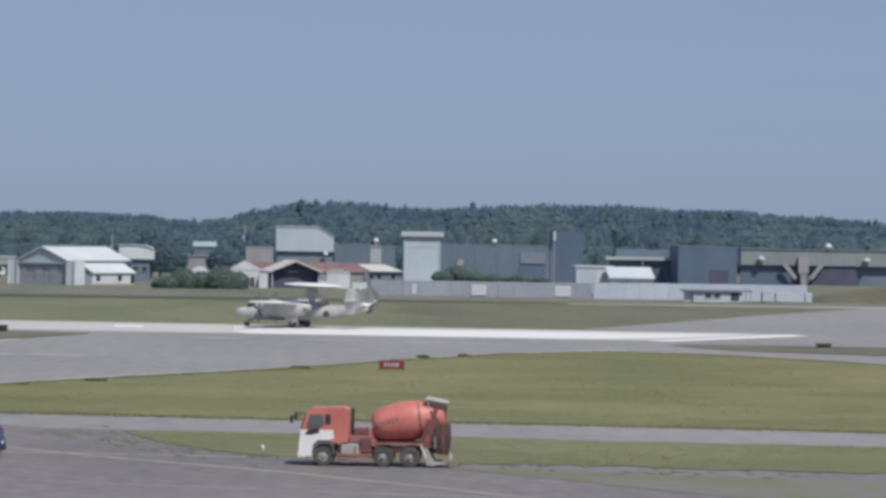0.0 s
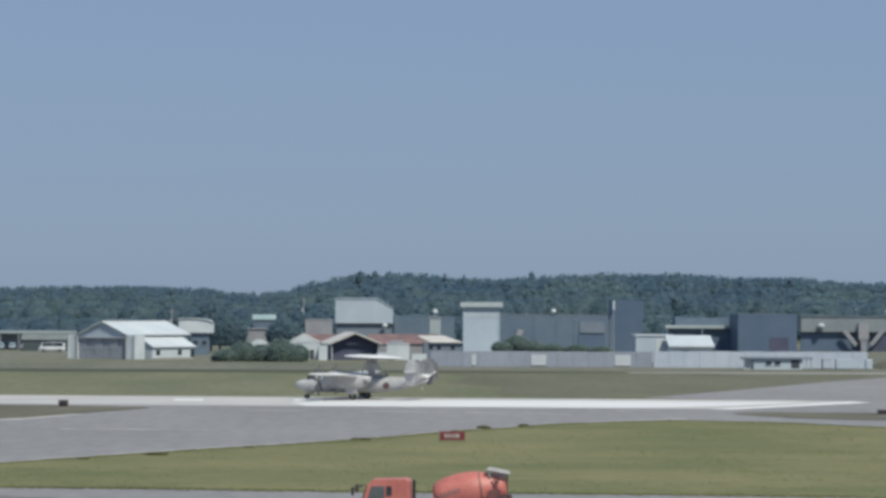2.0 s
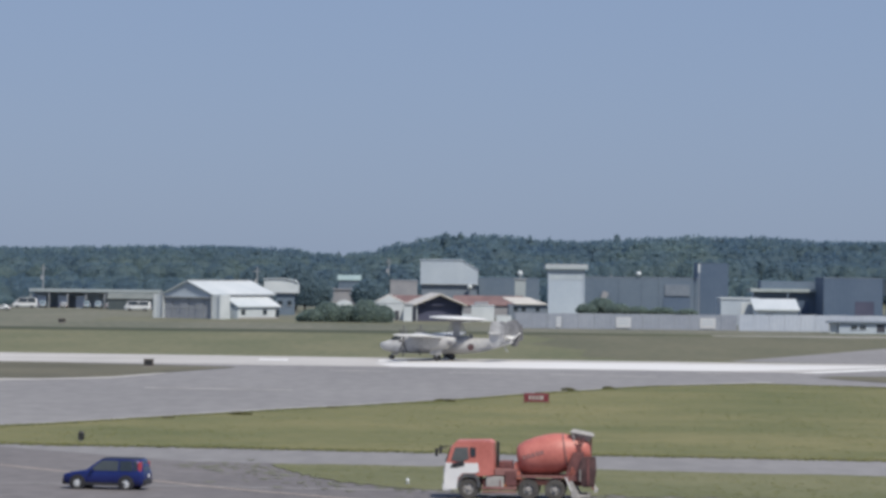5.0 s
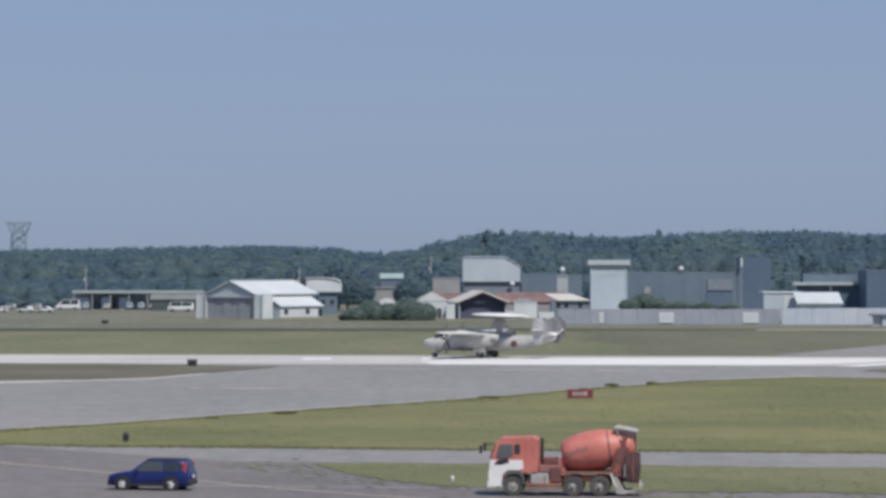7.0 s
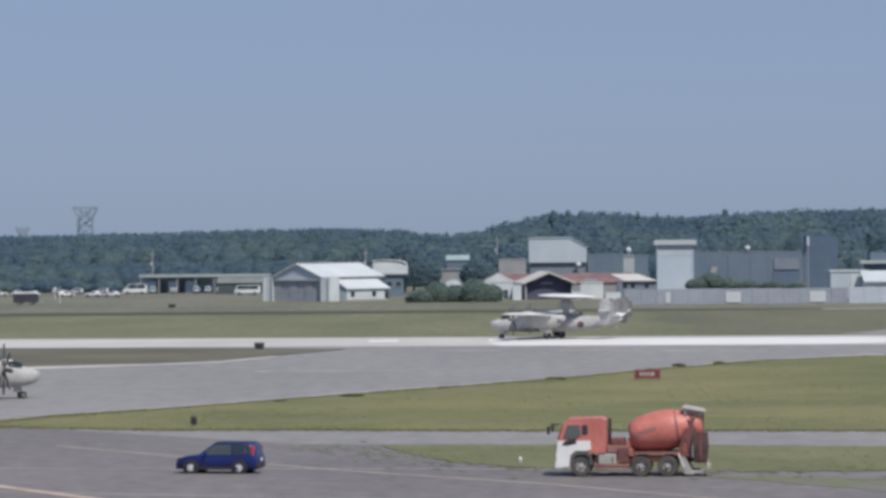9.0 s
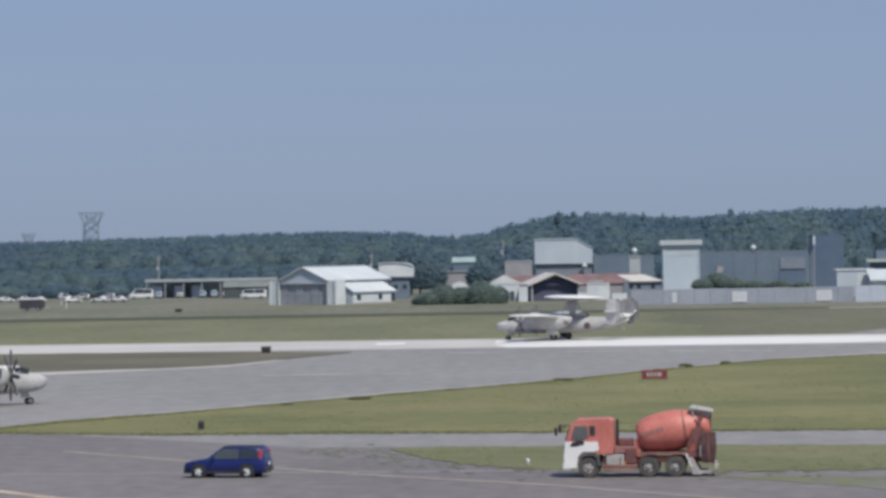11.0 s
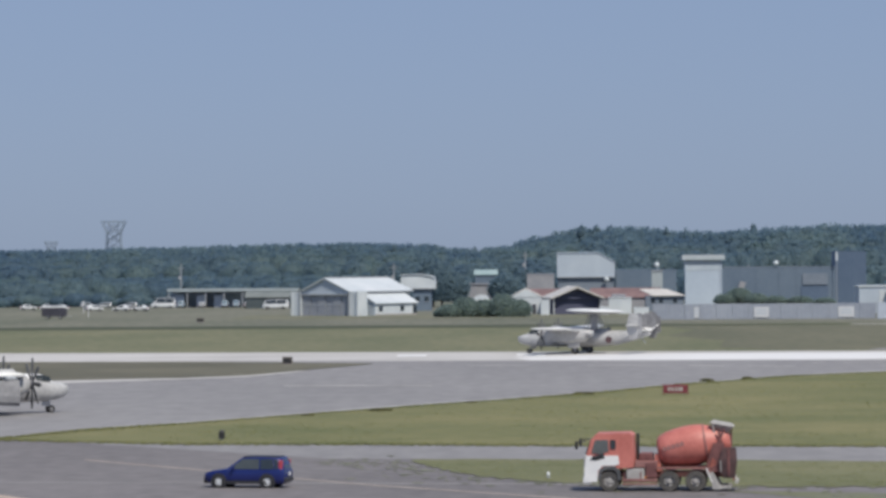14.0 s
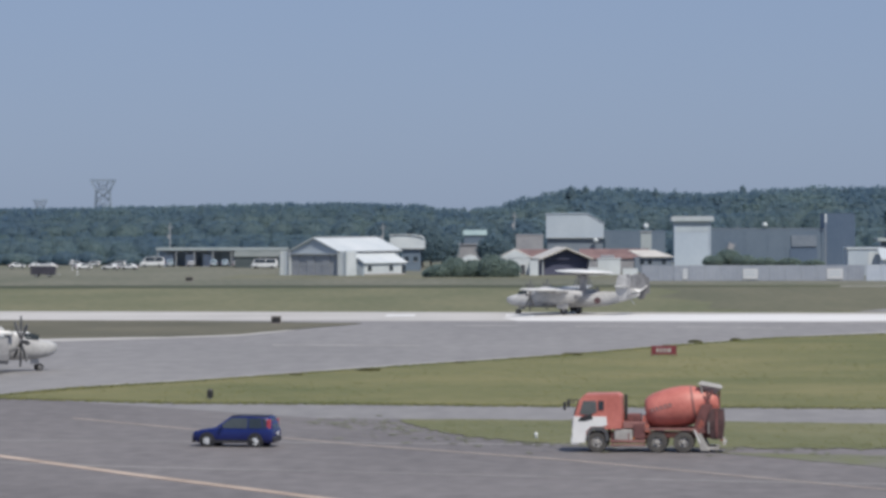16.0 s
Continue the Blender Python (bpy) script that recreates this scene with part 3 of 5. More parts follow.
block("low_grey_wing", 20.9, 37.0, 962, 975, 9.2, GREEN_GREY_HAZED, GREEN_GREY_HAZED, "long low slate-grey wing with dull walls", over=0.05, rise=0.1)
ch = thing("vent_tower", pose(30.6, 925, 0), "pale square vent tower with a white ball on top", "vent tower")
part("shaft", B(-1.4, 1.4, -1.4, 1.4, 0, 8.9, bevel=0.06), surface("pale_grey_wall", (0.34, 0.385, 0.41), (0.41, 0.455, 0.47), 0.3, 2, 0.7), ch)
part("cap", B(-1.6, 1.6, -1.6, 1.6, 8.9, 9.2), STEEL, ch)
part("mast", T((0, 0, 9.2), (0, 0, 10.0), 0.12), STEEL, ch)
part("ball", lathe([(0.05, 9.8), (0.55, 10.05), (0.75, 10.5), (0.55, 10.95), (0.05, 11.2)], 14), WHITE, ch, smooth=True)

# pale blue control block
tw = thing("test_tower", pose(41.4, 905, 0), "tall pale blue square tower with an overhanging flat roof", "tower")
part("upper_storey", B(-4.5, 4.5, -4.5, 4.5, 9.0, 11.7), surface("tower_band", (0.40, 0.46, 0.52), (0.47, 0.53, 0.58), 0.2, 1.2, 0.6), tw, "darker blue-grey upper band")
part("lower_storey", B(-4.45, 4.45, -4.45, 4.45, 0, 9.0), BLUE_GREY, tw)
part("roof", B(-5.3, 5.3, -5.3, 5.3, 11.7, 12.75, bevel=0.05), surface("tower_roof", (0.41, 0.46, 0.49), (0.50, 0.545, 0.57), 0.3, 1.5, 0.7), tw)
part("roof_rail", B(-5.2, 5.2, -5.2, -5.1, 12.75, 13.0), STEEL, tw)
for x in (-4.4, 4.4):
    part("pilaster", B(x - 0.15, x + 0.15, -4.62, -4.5, 0, 11.7), BLUE_GREY, tw)

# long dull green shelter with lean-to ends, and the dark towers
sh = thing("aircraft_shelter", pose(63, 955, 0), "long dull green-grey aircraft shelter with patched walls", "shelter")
part("wall", B(-14.8, 15.65, 0, 22, 0, 9.6), GREEN_GREY_HAZED, sh)
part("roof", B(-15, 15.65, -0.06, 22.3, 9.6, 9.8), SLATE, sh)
part("brace", PR([(-11.6, 0), (-10.2, 0), (-7.9, 5.6), (-9.4, 6.1)], 'y', -1.2, -0.5), BEIGE_HAZED, sh, "pale slanting concrete brace") 
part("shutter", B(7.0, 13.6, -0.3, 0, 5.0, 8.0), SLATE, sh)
part("opening", B(6.6, 13.8, -0.2, 0, 0, 4.4), GREEN_HAZED, sh)
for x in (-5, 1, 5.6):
    part("pilaster", B(x - 0.25, x + 0.25, -0.1, 0, 0, 9.6), GREEN_GREY_HAZED, sh)
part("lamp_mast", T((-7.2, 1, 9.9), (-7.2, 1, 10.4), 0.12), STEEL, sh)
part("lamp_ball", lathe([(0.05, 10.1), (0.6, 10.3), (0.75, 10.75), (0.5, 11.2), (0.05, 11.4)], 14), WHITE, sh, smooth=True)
block("dark_tower", 78.7, 86.9, 956, 968, 13.65, GREEN_HAZED, GREEN_HAZED, "tall dark green sheet-clad tower", "tower", over=0.05, rise=0.15)
am = thing("antenna_mast", pose(78.9, 953.5, 0), "thin pale antenna mast beside the dark tower", "mast")
part("pole", T((0, 0, 0), (0, 0, 12.6), 0.12, 0.08), STEEL, am)
part("head", B(-0.25, 0.25, -0.2, 0.2, 11.2, 13.6, bevel=0.05), WHITE, am)

# sheds and canopy at the end of the fence
s1 = block("white_store", 69.0, 77.0, 776, 786, 5.6, GREY_SHEET, ROOF_WHITE, "white sheet-metal store with a bright roof", "store", over=0.2, rise=0.35)
part("front_panel", B(0.3, 3.8, -5.08, -5.0, 0.2, 5.0), ROOF_WHITE, s1, "bright white front panel")
s2 = thing("lean_to_store", pose(80.2, 770, 0), "white lean-to store with a sloping bright roof", "store")
part("wall", B(-4.4, 4.4, -3, 5, 0, 3.4), WHITE, s2)
part("roof", PR([(-3.6, 3.4), (5.2, 5.6), (5.2, 5.85), (-3.6, 3.65)], 'x', -5.0, 4.8), ROOF_WHITE, s2)
part("gable", PR([(-3, 3.4), (5, 3.4), (5, 5.5)], 'x', -4.4, -4.2), GREY_SHEET, s2)
part("gable", PR([(-3, 3.4), (5, 3.4), (5, 5.5)], 'x', 4.2, 4.4), GREY_SHEET, s2)
part("window", B(-2.4, -0.8, -3.06, -3.0, 1.6, 2.6), GLASS, s2)
cn = thing("canopy_building", pose(102.5, 952, 0), "open canopy with a pale flat roof and columns", "canopy")
part("roof", B(-10.4, 8.6, -3.6, 8, 6.4, 7.2), surface("canopy_roof", (0.36, 0.42, 0.43), (0.45, 0.50, 0.50), 0.2, 1.2, 0.7), cn)
part("upper_block", B(-7.4, 8.6, 0, 8, 7.2, 9.2), GREEN_GREY_HAZED, cn)
part("rear_wall", B(-10, 8.4, -2.2, -1.9, 0, 6.4), GREEN_GREY_HAZED, cn)
for x in (-7.5, -3.8, 3.6):
    part("roller_door", B(x - 1.5, x + 1.5, -2.3, -2.2, 0, 4.0), GREEN_HAZED, cn, "dark roller door under the canopy")
for x in (-9.8, -0.6, 7.6):
    part("column", B(x - 0.25, x + 0.25, -3.5, -3.0, 0, 6.4), GREEN_GREY_HAZED, cn)
db = block("dark_hall", 109.2, 124.5, 930, 950, 10.2, GREEN_HAZED, SLATE, "large dark slate hall with closed doors", "hall", over=0.05, rise=0.15)
part("door", B(0.5, 5.4, -10.08, -10.0, 0, 4.2), NAVY, db, "dark closed door")
gl = thing("grey_shelter", pose(157, 985, 0), "long grey shelter with concrete piers and dark bays", "shelter")
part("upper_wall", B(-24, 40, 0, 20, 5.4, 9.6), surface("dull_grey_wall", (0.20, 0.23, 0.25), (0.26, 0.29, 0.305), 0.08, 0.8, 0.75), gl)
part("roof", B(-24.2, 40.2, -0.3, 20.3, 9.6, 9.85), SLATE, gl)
part("rear_wall", B(-24, 40, 1.6, 2.0, 0, 5.4), GREEN_GREY_HAZED, gl)
part("pier", loft([[(-7.6, -1.0, 0), (-6.2, -1.0, 0), (-6.2, .6, 0), (-7.6, .6, 0)], [(-7.7, -1.0, 2.6), (-6.1, -1.0, 2.6), (-6.1, .6, 2.6), (-7.7, .6, 2.6)], [(-8.3, -1.2, 3.6), (-5.5, -1.2, 3.6), (-5.5, .6, 3.6), (-8.3, .6, 3.6)], [(-8.4, -1.2, 7.9), (-5.6, -1.2, 7.9), (-5.6, .6, 7.9), (-8.4, .6, 7.9)]]), BEIGE_HAZED, gl, "pale concrete pier")
part("brace", PR([(-12.8, 5.6), (-11.5, 5.9), (-8.6, 2.2), (-9.3, 1.4)], 'y', -1.0, -0.4), BEIGE_HAZED, gl, "pale slanting concrete brace")
part("brace", PR([(-1.1, 5.6), (-2.4, 5.9), (-5.2, 2.2), (-4.5, 1.4)], 'y', -1.0, -0.4), BEIGE_HAZED, gl, "pale slanting concrete brace")
part("bay", PR([(-5.0, 0), (9, 0), (7.6, 5.5), (-0.4, 5.5)], 'y', 0.5, 0.8), NAVY, gl, "dark slanting bay door")
part("bay", B(-24, -9.5, 1.2, 1.5, 0, 5.4), GREEN_HAZED, gl)
part("mast", T((-8.4, 0.5, 9.8), (-8.4, 0.5, 10.4), 0.12), STEEL, gl)
part("ball", lathe([(0.05, 9.9), (0.8, 10.15), (1.0, 10.7), (0.8, 11.25), (0.05, 11.6)], 14), WHITE, gl, smooth=True)
for x in (-18.6, 10.6):
    part("lamp", lathe([(0.1, 6.4), (0.9, 6.7), (1.0, 7.3), (0.3, 7.7)], 10), WHITE, gl, m=pose(x, -0.8, 0))


# ---- perimeter fence of sheet panels ----
def fence_run(x0, x1, y, z1, material, label):
    f = thing("sheet_fence", pose(x0, y, 0), label, "fence")
    n = max(1, round((x1 - x0) / 3.0))
    step = (x1 - x0) / n
    rnd = random.Random(int(x0))
    for i in range(n):
        dz = rnd.uniform(-0.05, 0.05)
        part("panel", B(i * step + 0.03, (i + 1) * step - 0.03, rnd.uniform(-0.03, 0.03), 0.1, 0.05, z1 + dz), material, f)
        part("post", B(i * step - 0.06, i * step + 0.06, 0.1, 0.25, 0, z1 + 0.1), STEEL, f)
    return f


fence_run(22.5, 66, 706, 3.05, FENCE, "grey sheet-metal perimeter fence")
fence_run(66, 108, 703, 3.25, FENCE_PALE, "pale blue-grey sheet-metal perimeter fence")
BOARD = surface("notice_white", (0.52, 0.54, 0.57), (0.62, 0.63, 0.65), 0.5, 3.0, 0.5)
for x, w in ((43.7, 2.9), (60.2, 3.1), (31.0, 0.9)):
    sg = thing("fence_board", pose(x, 705.6, 0), "white rectangular notice board on the grey fence", "notice board")
    part("board", B(-w / 2, w / 2, 0.28, 0.36, 0.35, 2.4, bevel=0.02), BOARD, sg)
    for s in (-1, 1):
        part("leg", B(s * w * 0.35 - 0.05, s * w * 0.35 + 0.05, 0.36, 0.375, 0, 2.3), STEEL, sg)
    for k in range(2):
        part("text_bar", B(-w * 0.35, w * 0.35, 0.274, 0.28, 1.1 + 0.6 * k, 1.35 + 0.6 * k), GREY_SHEET, sg)

gd = thing("guard_cabin", pose(88.4, 690, 0), "low flat-roofed grey cabin with dark windows", "cabin")
part("wall", B(-4.6, 4.8, -2, 2, 0, 2.0), GREY_SHEET, gd)
part("roof", B(-6.7, 6.7, -2.5, 2.5, 2.05, 2.35), SLATE, gd)
for x in (-2.3, -0.6):
    wdw = part("window", B(x, x + 1.1, -2.05, -2.0, 0.9, 1.6), GLASS, gd)
    part("sill", B(x - 0.1, x + 1.2, -2.15, -2.0, 0.8, 0.9), STEEL, wdw)
part("doorway", B(2.6, 4.2, -2.05, -2.0, 0.3, 1.8), DARK, gd)
part("porch_panel", B(-6.5, -5.0, -1.4, -1.2, 0, 2.05), WHITE, gd)
for x in (-6.5, 6.4, 5.5):
    part("post", B(x - 0.12, x + 0.12, -2.3, -2.1, 0, 2.05), STEEL, gd)
for x, w, mt, lb in ((98.0, 1.6, BEIGE_HAZED, "brown upright equipment box"), (101.5, 3.4, FENCE_PALE, "pale painted steel container"), (106.2, 1.2, WHITE, "white upright equipment box")):
    bx = thing("equipment_box", pose(x, 690, 0), lb, "box")
    part("body", B(-w / 2, w / 2, -0.8, 0.8, 0.15, 2.0, bevel=0.06), mt, bx)
    part("door", B(-w / 2 + 0.1, w / 2 - 0.1, -0.84, -0.8, 0.3, 1.8), GREY_SHEET, bx)
    part("base", B(-w / 2, w / 2, -0.7, 0.7, 0, 0.15), CONCRETE_OLD, bx)
bm = bmesh.new()
bmesh.ops.create_grid(bm, x_segments=40, y_segments=14, size=1)
for v in bm.verts:
    x, y = v.co.x, v.co.y
    v.co = (130 + 21 * x, 705 + 14 * y, 3.4 * max(0, 1 - x * x) ** 0.6 * max(0, 1 - y * y) + 0.25 * noise.noise(Vector((x * 9, y * 5, 0))) * (1 - x * x) * (1 - y * y) - 0.02)
tagged(part("grass_mound", bm, GRASS_DULL, smooth=True), "low grassy earth mound beside the fence", "mound", kind="structure")


# ---- woods ----
def icosa():
    p = (1 + 5 ** 0.5) / 2
    v = np.array([(-1, p, 0), (1, p, 0), (-1, -p, 0), (1, -p, 0), (0, -1, p), (0, 1, p), (0, -1, -p), (0, 1, -p), (p, 0, -1), (p, 0, 1), (-p, 0, -1), (-p, 0, 1)], float)
    f = np.array([(0, 11, 5), (0, 5, 1), (0, 1, 7), (0, 7, 10), (0, 10, 11), (1, 5, 9), (5, 11, 4), (11, 10, 2), (10, 7, 6), (7, 1, 8), (3, 9, 4), (3, 4, 2), (3, 2, 6), (3, 6, 8), (3, 8, 9), (4, 9, 5), (2, 4, 11), (6, 2, 10), (8, 6, 7), (9, 8, 1)])
    return v / np.linalg.norm(v[0]), f


ICO_V, ICO_F = icosa()


def crown(rs, clumps, leaves, shape, size=0.085, leaf=0.036):
    """A unit-high crown (radius about 0.5): an uneven core, clumps all over it, and loose leaf sprays round them."""
    vs, fs, n = [], [], 0
    seg, lev = 12, 9
    core = []
    for j in range(lev + 1):
        z = 0.02 + 0.95 * j / lev
        for i in range(seg):
            a = 6.2832 * i / seg
            r = shape(z) * rs.uniform(0.90, 0.97) * (0.25 if j in (0, lev) else 1)
            core.append((r * math.cos(a), r * math.sin(a), z))
    cf = []
    for j in range(lev):
        for i in range(seg):
            p, q = j * seg + i, j * seg + (i + 1) % seg
            cf += [(p, q, q + seg), (p, q + seg, p + seg)]
    vs.append(np.array(core)), fs.append(np.array(cf))
    n = len(core)
    for _ in range(clumps):
        z = rs.uniform(0.02, 1.0)
        a, r = rs.uniform(0, 6.283), shape(z) * rs.uniform(0.88, 0.98)
        c = np.array((r * np.cos(a), r * np.sin(a), z * 0.97)) * np.array((0.96, 0.96, 1.0))
        v = ICO_V * rs.uniform(0.6, 1.25, (12, 1)) * size * rs.uniform(0.6, 1.25) * np.array((1, 1, 0.75)) + c
        vs.append(v), fs.append(ICO_F + n)
        n += 12
    for _ in range(leaves):
        z = rs.uniform(0.0, 1.03)
        a, r = rs.uniform(0, 6.283), shape(min(z, 1.0)) * rs.uniform(0.9, 1.1)
        c = np.array((r * np.cos(a), r * np.sin(a), z))
        v = c + rs.normal(0, leaf, (3, 3))
        vs.append(v), fs.append(np.array([(n, n + 1, n + 2)]))
        n += 3
    return np.vstack(vs), np.vstack(fs)


def broad(z):
    return 0.5 * max(0.05, math.sin(math.pi * min(1, 0.12 + 0.83 * z))) ** 0.55


def spire(z):
    return 0.30 * (1.03 - z) ** 0.8


def trunk_arrays(rs):
    """Tapered trunk with four limbs, as arrays."""
    vs, fs = [], []
    segs = [((0, 0, 0), (rs.normal(0, 0.02), rs.normal(0, 0.02), 0.75), 0.028, 0.010)]
    for _ in range(4):
        z, a = rs.uniform(0.25, 0.6), rs.uniform(0, 6.283)
        segs.append(((0, 0, z), (0.25 * math.cos(a), 0.25 * math.sin(a), z + 0.22), 0.011, 0.004))
    n = 0
    for p, q, r0, r1 in segs:
        for c, r in ((p, r0), (q, r1)):
            for k in range(5):
                vs.append((c[0] + r * math.cos(k * 1.2566), c[1] + r * math.sin(k * 1.2566), c[2]))
        for k in range(5):
            j = (k + 1) % 5
            fs += [(n + k, n + j, n + 5 + j), (n + k, n + 5 + j, n + 5 + k)]
        n += 10
    return np.array(vs), np.array(fs)


rs = np.random.RandomState(5)
BROAD = [crown(rs, 110, 1500, broad, 0.052, 0.024) for _ in range(8)]
SPIRE = [crown(rs, 80, 220, spire, 0.06, 0.025) for _ in range(3)]
TRUNKS = [trunk_arrays(rs) for _ in range(3)]


def skyline(u):
    """Height of the woods at Y = 1400 over the plan's x."""
    xs = (-330, -198, -132, -99, -66, -45, -33, -22, -10, -3, 8, 17, 40, 66, 97, 109, 164, 215, 246, 330)
    hs = (16, 16.9, 18.0, 18.8, 19.0, 18.2, 16.6, 16.4, 17.6, 19.7, 22.0, 24.2, 23.6, 22.6, 24.2, 24.6, 24.0, 22.0, 20.0, 19.0)
    return float(np.interp(u, xs, hs))


def woods(name, rows, kind_mix, material, label):
    vs, fs, n, tv, tf, tn = [], [], 0, [], [], 0
    for y, drop, step in rows:
        x = -330.0
        while x < 330:
            u = x + rs.uniform(-2, 2)
            yy = y + rs.uniform(-8, 8)
            top = 11.6 + (skyline(u) - 11.6) * yy / 1400.0
            swell = noise.noise(Vector((u * 0.045, yy * 0.02, 3.0)))
            h = top * drop * rs.uniform(0.975 if u < -5 else 0.95, 1.0) * (1 + (0.02 if u < -5 else 0.07) * swell)
            con = rs.rand() < kind_mix(u)
            proto = (SPIRE if con else BROAD)[rs.randint(3 if con else 8)]
            ang = rs.uniform(0, 6.283)
            wid = (rs.uniform(11, 17) if u < -5 else rs.uniform(12, 23)) if not con else h * 0.75
            low = h * (0.16 if not con else 0.1)
            co, si = math.cos(ang), math.sin(ang)
            hh = h * 1.08 if con else h
            v = (proto[0] @ np.array(((co, -si, 0), (si, co, 0), (0, 0, 1))).T) * np.array((wid, wid, hh - low)) + np.array((u, yy, low))
            vs.append(v), fs.append(proto[1] + n)
            n += len(v)
            t = TRUNKS[rs.randint(3)]
            v = t[0] * np.array((h, h, h)) + np.array((u, yy, 0))
            tv.append(v), tf.append(t[1] + tn)
            tn += len(v)
            x += step * rs.uniform(0.7, 1.3)
    w = tagged(new(name), label, "woods", kind="stuff")
    ob = new("crowns", arrays_mesh("crowns", np.vstack(vs), np.vstack(fs), material))
    ob.parent = w
    ob = new("trunks", arrays_mesh("trunks", np.vstack(tv), np.vstack(tf), BARK))
    ob.parent = w
    return w


def conifer_share(u):
    return 0.10 if 10 < u < 60 else 0.01 if u < 0 else 0.05


woods("woods", ((1440, 1.0, 4.5), (1400, 0.98, 7.0), (1370, 0.92, 7.5), (1345, 0.82, 8.0), (1325, 0.66, 8.0)), conifer_share, LEAVES_HAZED, "long dense belt of mixed green woods behind the airfield")
woods("woods_edge", ((1240, 0.40, 8.0),), lambda u: 0.05, LEAVES_HAZED, "lower shrubs and young trees before the woods")


def undergrowth(name, rows, label):
    """Low bushes that stand on the ground, along rows (x0, x1, y, height, step)."""
    vs, fs, n = [], [], 0
    for x0, x1, y, top, step in rows:
        x = x0
        while x < x1:
            proto = BROAD[rs.randint(6)]
            h, wid = top * rs.uniform(0.55, 1.1), rs.uniform(5, 11)
            v = proto[0] * np.array((wid, wid, h * 1.12)) + np.array((x, y + rs.uniform(-5, 5), -h * 0.12))
            vs.append(v), fs.append(proto[1] + n)
            n += len(v)
            x += step * rs.uniform(0.6, 1.3)
    w = tagged(new(name), label, "bushes", kind="stuff")
    ob = new("bushes", arrays_mesh("bushes", np.vstack(vs), np.vstack(fs), LEAVES_HAZED))
    ob.parent = w


undergrowth("undergrowth", ((-190, -108, 985, 3.6, 4.0), (-200, -100, 1020, 6.0, 5.0), (-210, 130, 1080, 7.0, 6.0), (-240, 140, 1180, 8.5, 7.0)), "low tangled green bushes at the foot of the woods")


def shrub(x, y, w, h, material, label, seed, name="shrub", trunk=False):
    r = np.random.RandomState(seed)
    s = thing(name, pose(x, y, 0), label, name)
    v, f = crown(r, 110, 2000, broad, 0.075, 0.042)
    low = 0.2 * h if trunk else -0.04 * h
    ob = new("crown", arrays_mesh("crown", v * np.array((w, w * 0.7, h - low)) + np.array((0, 0, low)), f, material))
    ob.parent = s
    t = TRUNKS[seed % 3]
    ob = new("trunk", arrays_mesh("trunk", t[0] * np.array((h, h, h)), t[1], BARK))
    ob.parent = s


for i, (x, w, h) in enumerate(((-18.4, 5, 2.6), (-15.2, 5.5, 4.0), (-11.2, 6, 3.4), (-7.2, 5.5, 4.5), (-3.9, 5.0, 3.5), (-12.5, 5, 2.9), (-5.6, 3.5, 2.6), (-20.4, 3, 1.7))):
    shrub(x, 757 + (i % 3), w, h, LEAVES_NEAR, "dense dark green shrub in front of the sheds", 20 + i)
for i, (x, y, w, h) in enumerate(((-24, 905, 7, 11), (-21.5, 915, 8, 9), (-27, 935, 8, 12), (-8, 930, 9, 8), (-3, 940, 8, 9), (-38, 960, 10, 11), (45.5, 880, 5, 3.2), (49.2, 882, 6, 4.6), (53, 880, 6, 3.3), (58, 881, 6, 2.7), (64, 881, 6, 2.6), (70, 881, 5, 2.2))):
    shrub(x, y, w, h, LEAVES_DARK if h > 6 else LEAVES_NEAR, "dark green broadleaf tree among the sheds", 40 + i, "tree", True)

# pylon, poles
# Steel colour is blued to carry the haze of its distance.
PYLON = surface("hazed_pylon_steel", (0.20, 0.26, 0.35), (0.26, 0.32, 0.41), 0.1, 1.0, 0.6)
py = thing("lattice_pylon", pose(-294, 2500, 1.8), "tall grey lattice power pylon far behind the woods", "pylon")
for sx in (-1, 1):
    for sy in (-1, 1):
        part("leg", T((sx * 6.4, sy * 5, -1.85), (sx * 4.6, sy * 3, 32), 0.6, 0.5, seg=6), PYLON, py)
        part("upper_leg", T((sx * 4.6, sy * 3, 32), (sx * 8.2, sy * 1.2, 39), 0.5, 0.45, seg=6), PYLON, py)
part("crossarm", B(-8.9, 8.9, -1.2, 1.2, 38.7, 40.0), PYLON, py)
part("waist_beam", B(-4.7, 4.7, -3.1, 3.1, 31.7, 32.5), PYLON, py)
for k in range(5):
    x0 = -8 + k * 4
    part("strut", T((x0, 0, 39), (min(4.5, max(-4.5, x0 * 0.6)), 0, 32), 0.22, 0.22, seg=6), PYLON, py)
for s in (-1, 1):
    for z0, z1 in ((8, 16), (16, 24), (24, 32)):
        part("brace", T((s * (6.4 - z0 * .056), 3, z0), (-s * (6.4 - z1 * .056), 3, z1), 0.22, 0.22, seg=6), PYLON, py)
